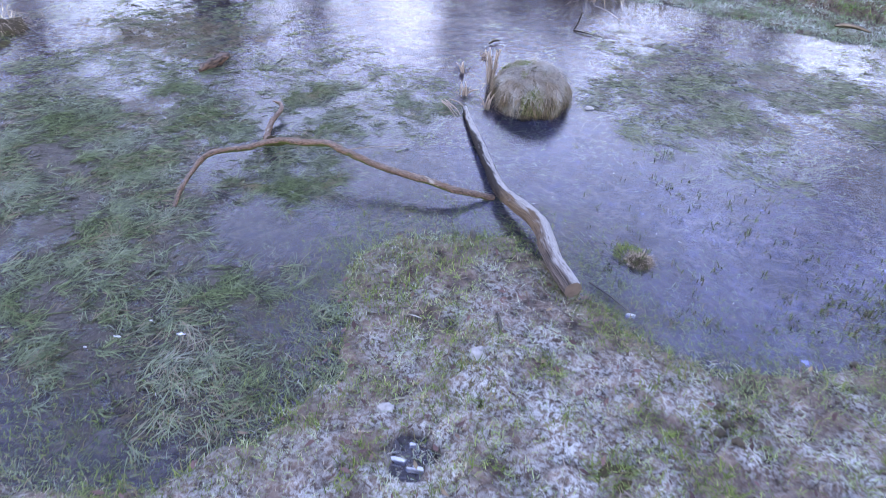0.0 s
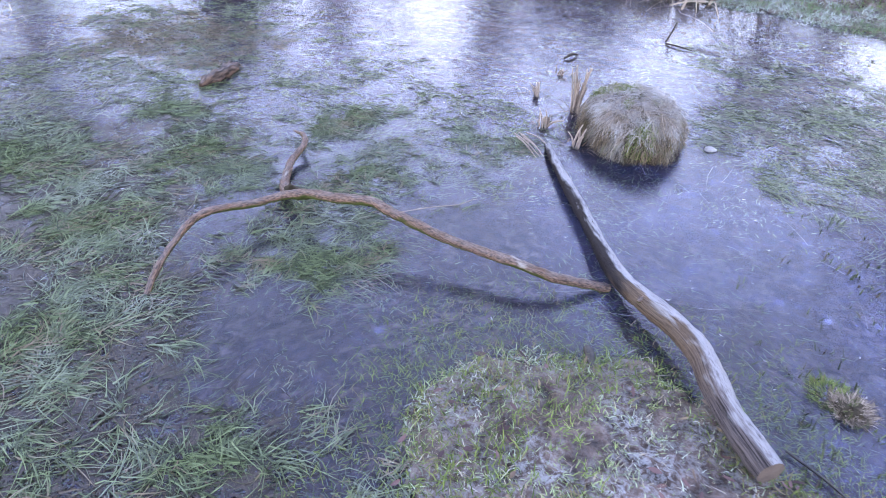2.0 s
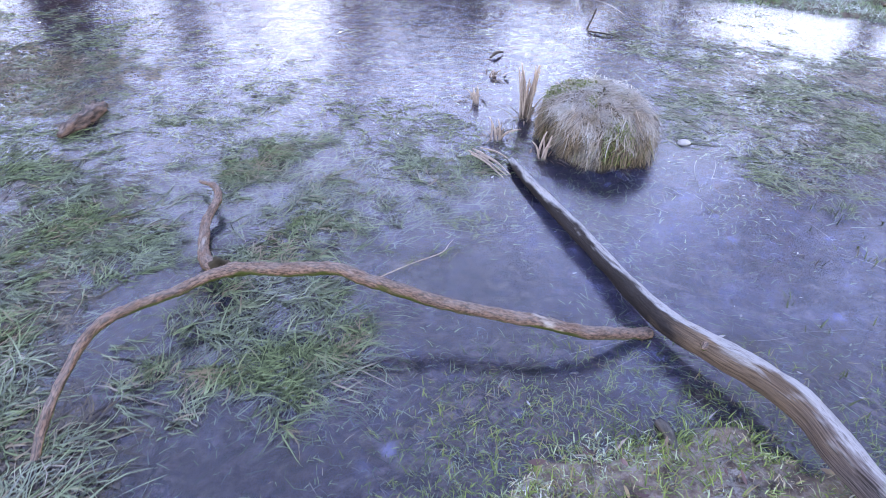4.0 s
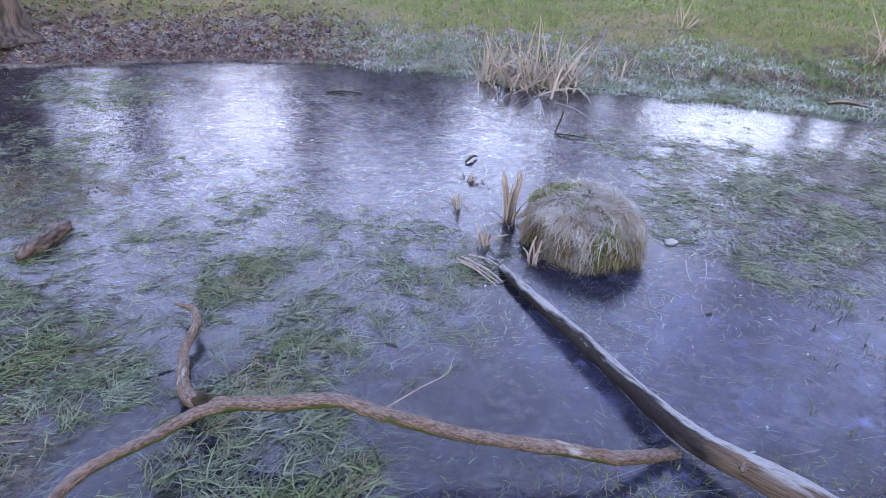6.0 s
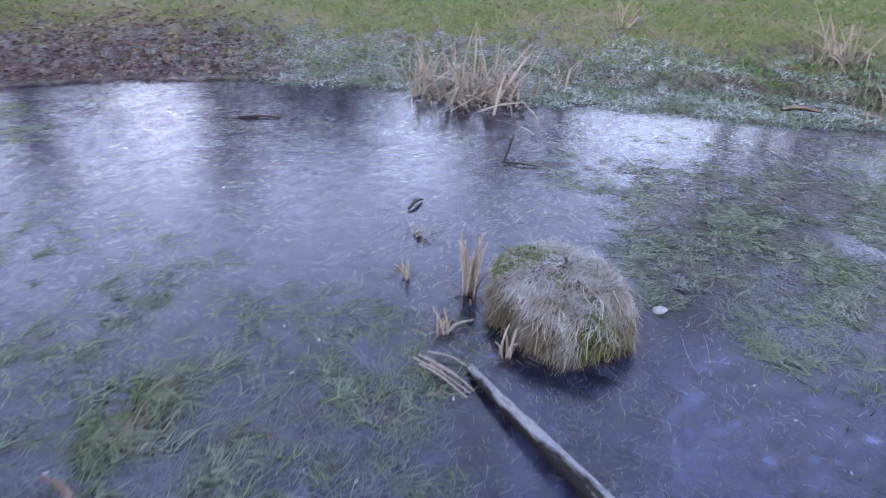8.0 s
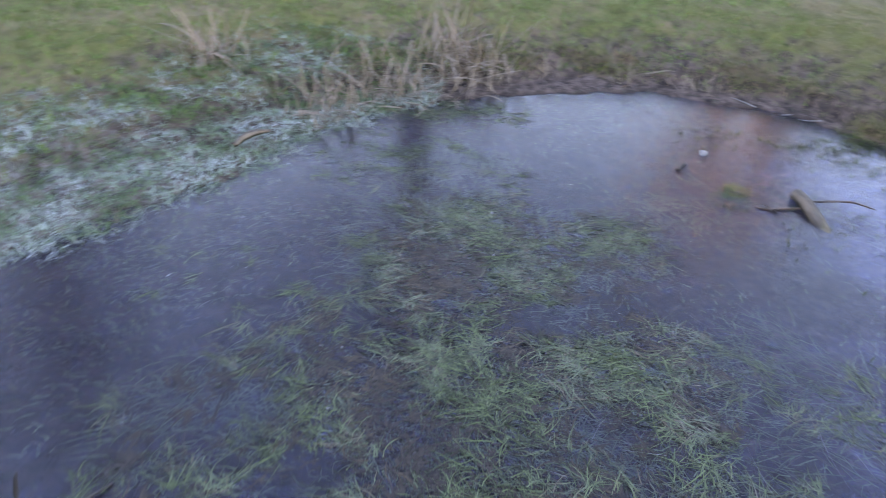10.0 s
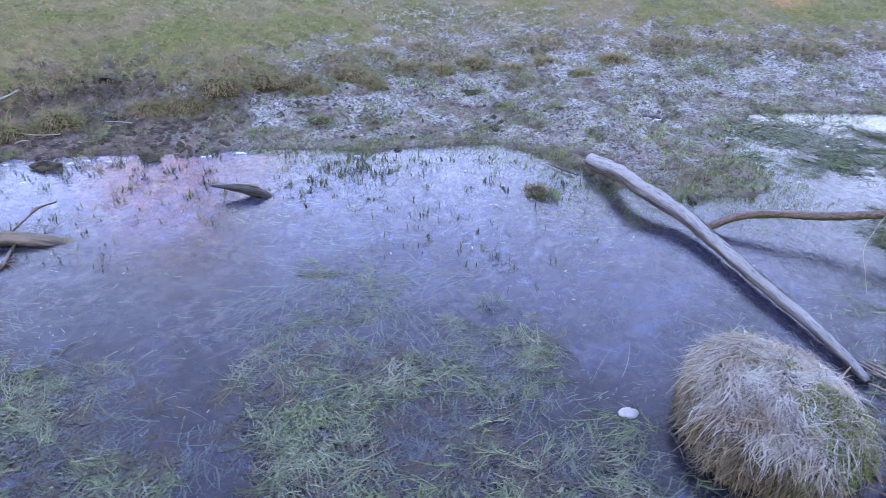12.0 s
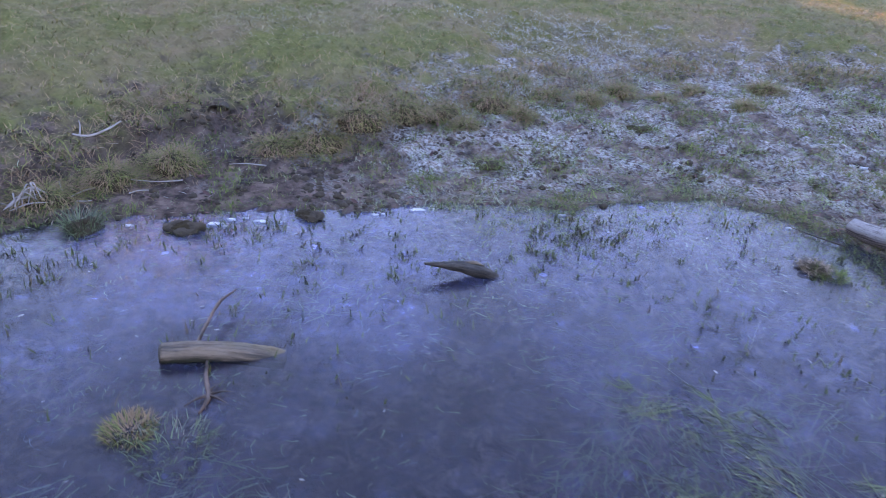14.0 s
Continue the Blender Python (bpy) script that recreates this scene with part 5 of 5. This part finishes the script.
stick("driftwood", [(3.14, 5.24, 0.05, 0.012), (3.22, 5.22, 0.065, 0.018), (3.31, 5.19, 0.06, 0.016), (3.38, 5.15, 0.045, 0.008)], "pale weathered piece of wood at the far shore", MAT_PALEWOOD, 10, 0.3, "driftwood")
stick("wet_stick", [(3.53, 3.04, 0.006, 0.008), (3.57, 3.02, 0.014, 0.009), (3.62, 2.99, 0.006, 0.005)], "short dark stick on the ice")
tagged(blob("white_stone", 3.80, 2.87, 0.004, 0.024, 0.018, 0.016, MAT_PALE, "", None, 5, 0.3), "frosted pale stone on the ice", "stone")
TWIG_WORD = "bleached dead twig on the grassy bank"
stick("dead_twig", [(4.115, 1.20, 0.165, 0.004), (4.05, 1.20, 0.16, 0.0055), (3.99, 1.16, 0.175, 0.005), (3.94, 1.105, 0.20, 0.003)], TWIG_WORD, MAT_SCRAPE, 7, 0.3, "twig")
stick("dead_twig", [(4.085, 1.20, 0.165, 0.004), (4.10, 1.15, 0.185, 0.003), (4.115, 1.12, 0.20, 0.002)], TWIG_WORD, MAT_SCRAPE, 6, 0.3, "twig")
for k in range(16):
    a, c = rng.uniform(0.4, 2.6), (4.13 + rng.normal(0, 0.025), 1.60 + rng.normal(0, 0.025))
    u, w = rng.uniform(0.04, 0.09), ground_at(*c)
    stick("dead_stalk", [(c[0] - u * math.cos(a), c[1] - u * math.sin(a), w + 0.03, 0.0022), (*c, w + rng.uniform(0.04, 0.09), 0.003), (c[0] + u * math.cos(a), c[1] + u * math.sin(a), w + 0.035, 0.0015)], "bleached dead stalk in a heap on the bank", MAT_SCRAPE, 6, 0.2, "stalk")
tagged(blob("frost_stone", 0.50, 1.25, 0.02, 0.042, 0.036, 0.035, MAT_PALE, "", None, 8, 0.4), "lump of frosted pale earth on the turf", "stone")
tagged(blob("frost_stone", 0.21, 0.995, 0.012, 0.03, 0.02, 0.014, MAT_PALE, "", None, 9, 0.4), "lump of frosted pale earth on the turf", "stone")


def leaf_mesh(length, width, curl):
    """A small pointed leaf with a raised rim."""
    verts, faces, n = [], [], 5
    for k in range(n + 1):
        t = k / n
        w = width * math.sin(math.pi * min(max(t, 0.03), 0.97)) ** 0.8 * 0.5
        x, z = (t - 0.5) * length, curl * (t - 0.5) ** 2 * 4
        verts += [(x, -w, z + w * 0.4), (x, 0, z), (x, w, z + w * 0.4)]
    for k in range(n):
        faces += [(3 * k, 3 * k + 1, 3 * k + 4, 3 * k + 3), (3 * k + 1, 3 * k + 2, 3 * k + 5, 3 * k + 4)]
    return verts, faces


def strewn_leaves(name, count, box, keep, size, material, label, lift=0.003, flat=0.15):
    x, y = scatter(count, *box, keep)
    parts = []
    for px, py, pz in zip(x, y, np.maximum(land(x, y), 0.0) + lift):
        L = rng.uniform(*size)
        v, f = leaf_mesh(L, L * rng.uniform(0.28, 0.5), L * rng.uniform(0.0, 0.2))
        m = pose(px, py, pz, rng.normal(0, flat * 57), rng.normal(0, flat * 57), rng.uniform(0, 360))
        parts.append(([tuple(m @ Vector(p)) for p in v], f))
    V, F = join(parts)
    stuff(name, V, F, material, label, "leaves")


strewn_leaves("pale_leaves", 420, (-2.6, 4.2, 0.9, 5.6), lambda x, y: (signed(POND, x, y) < 0.0) * smooth(-0.4, 0.5, wobble(x, y, 2.2, 41)), (0.008, 0.02), MAT_PALE, "small pale willow leaves frozen on the ice")
strewn_leaves("leaf_litter", 13000, (-4.0, 0.2, 6.55, 8.2), lambda x, y: (signed(POND, x, y) > 0.0) * smooth(0.3, -0.6, x + 0.3 * wobble(x, y, 4, 42)) * smooth(8.2, 7.2, y), (0.022, 0.05), MAT_LITTER,
              "brown and purple leaf litter on the far bank", 0.02, 0.5)
strewn_leaves("shore_leaves", 2600, (-0.6, 4.2, -0.6, 1.95), lambda x, y: shelf(x, y) * (0.35 + 0.65 * smooth(-0.1, 0.4, wobble(x, y, 7, 75))), (0.012, 0.038), MAT_LITTER, "dead brown leaves in the frosted turf", 0.012, 0.35)


# Scratches and cracks of the ice, built as thin flat blades.
def pale_scratches():
    x, y = scatter(75, 0.2, 2.4, 1.9, 3.7, lambda x, y: (signed(POND, x, y) < -0.05) * 0.8)
    n = len(x)
    V, F = blades(np.stack([x, y, np.full(n, 0.0015)], 1), rng.uniform(0.04, 0.26, n), rng.uniform(0.001, 0.002, n), rng.uniform(0, 6.28, n), np.zeros(n), np.zeros(n), 5)
    stuff("pale_scratches", V, F, MAT_FADED, "thin pale scratch lines in the ice, shaped as flat stalks", "stalks")


pale_scratches()


def ice_shards():
    """Plates of broken white ice along the shore."""
    spots = [(3.72, 1.70, 0.03), (3.42, 1.66, 0.07), (3.36, 1.625, 0.04), (3.24, 1.63, 0.055), (2.80, 1.54, 0.03), (2.62, 1.48, 0.05), (2.02, 1.49, 0.03),
             (1.05, 1.545, 0.03), (0.27, 0.80, 0.05), (0.33, 0.775, 0.045), (0.39, 0.79, 0.03), (-0.55, 1.22, 0.035), (-0.76, 1.18, 0.03)]
    for x, y, r in spots + [(p[0] + rng.normal(0, 0.09), p[1] + rng.normal(0, 0.035), p[2] * rng.uniform(0.25, 0.5)) for p in spots for _ in range(1)]:
        r, n = r * 0.42, 13
        a = np.sort(rng.uniform(0, 2 * math.pi, n))
        d = r * rng.uniform(0.25, 1.15, n)
        top = [(math.cos(t) * q * 1.5, math.sin(t) * q * 0.5, 0.003 + rng.uniform(0, 0.005)) for t, q in zip(a, d)]
        low = [(px * 1.08, py * 1.08, -0.01) for px, py, _ in top]
        faces = [tuple(range(n))] + [(i, n + i, n + (i + 1) % n, (i + 1) % n) for i in range(n)]
        ob = tagged(part("ice_shard", mesh_of("ice_shard", top + low, faces, MAT_WHITEICE, False)), "small plate of broken white ice at the shore", "ice", "ice plates along the shore")
        ob.location = (x, y + 0.02, min(ground_at(x, y), 0.004))


ice_shards()


def burrow():
    """A round hole in the bank with a rim of roots."""
    root = thing("burrow", "dark round burrow in the grassy bank under overhanging roots", "burrow")
    root.location = (3.60, 0.74, 0.135)
    v, f = [], []
    for j, (yy, r) in enumerate([(0.03, 0.055), (0.0, 0.046), (-0.04, 0.042), (-0.10, 0.035), (-0.11, 0.001)]):
        for k in range(16):
            a = 2 * math.pi * k / 16
            q = r * (1 + 0.15 * math.sin(3 * a + j))
            v.append((math.cos(a) * q, yy, math.sin(a) * q))
    for j in range(4):
        for k in range(16):
            f.append((j * 16 + k, (j + 1) * 16 + k, (j + 1) * 16 + (k + 1) % 16, j * 16 + (k + 1) % 16))
    part("hole", mesh_of("hole", v, f, MAT_CLOD), root, "dark earthen tunnel")
    blob("stone_plug", 0.0, -0.05, -0.01, 0.024, 0.012, 0.022, MAT_PALEWOOD, "pale stone in the hole", root, 12, 0.2)


burrow()
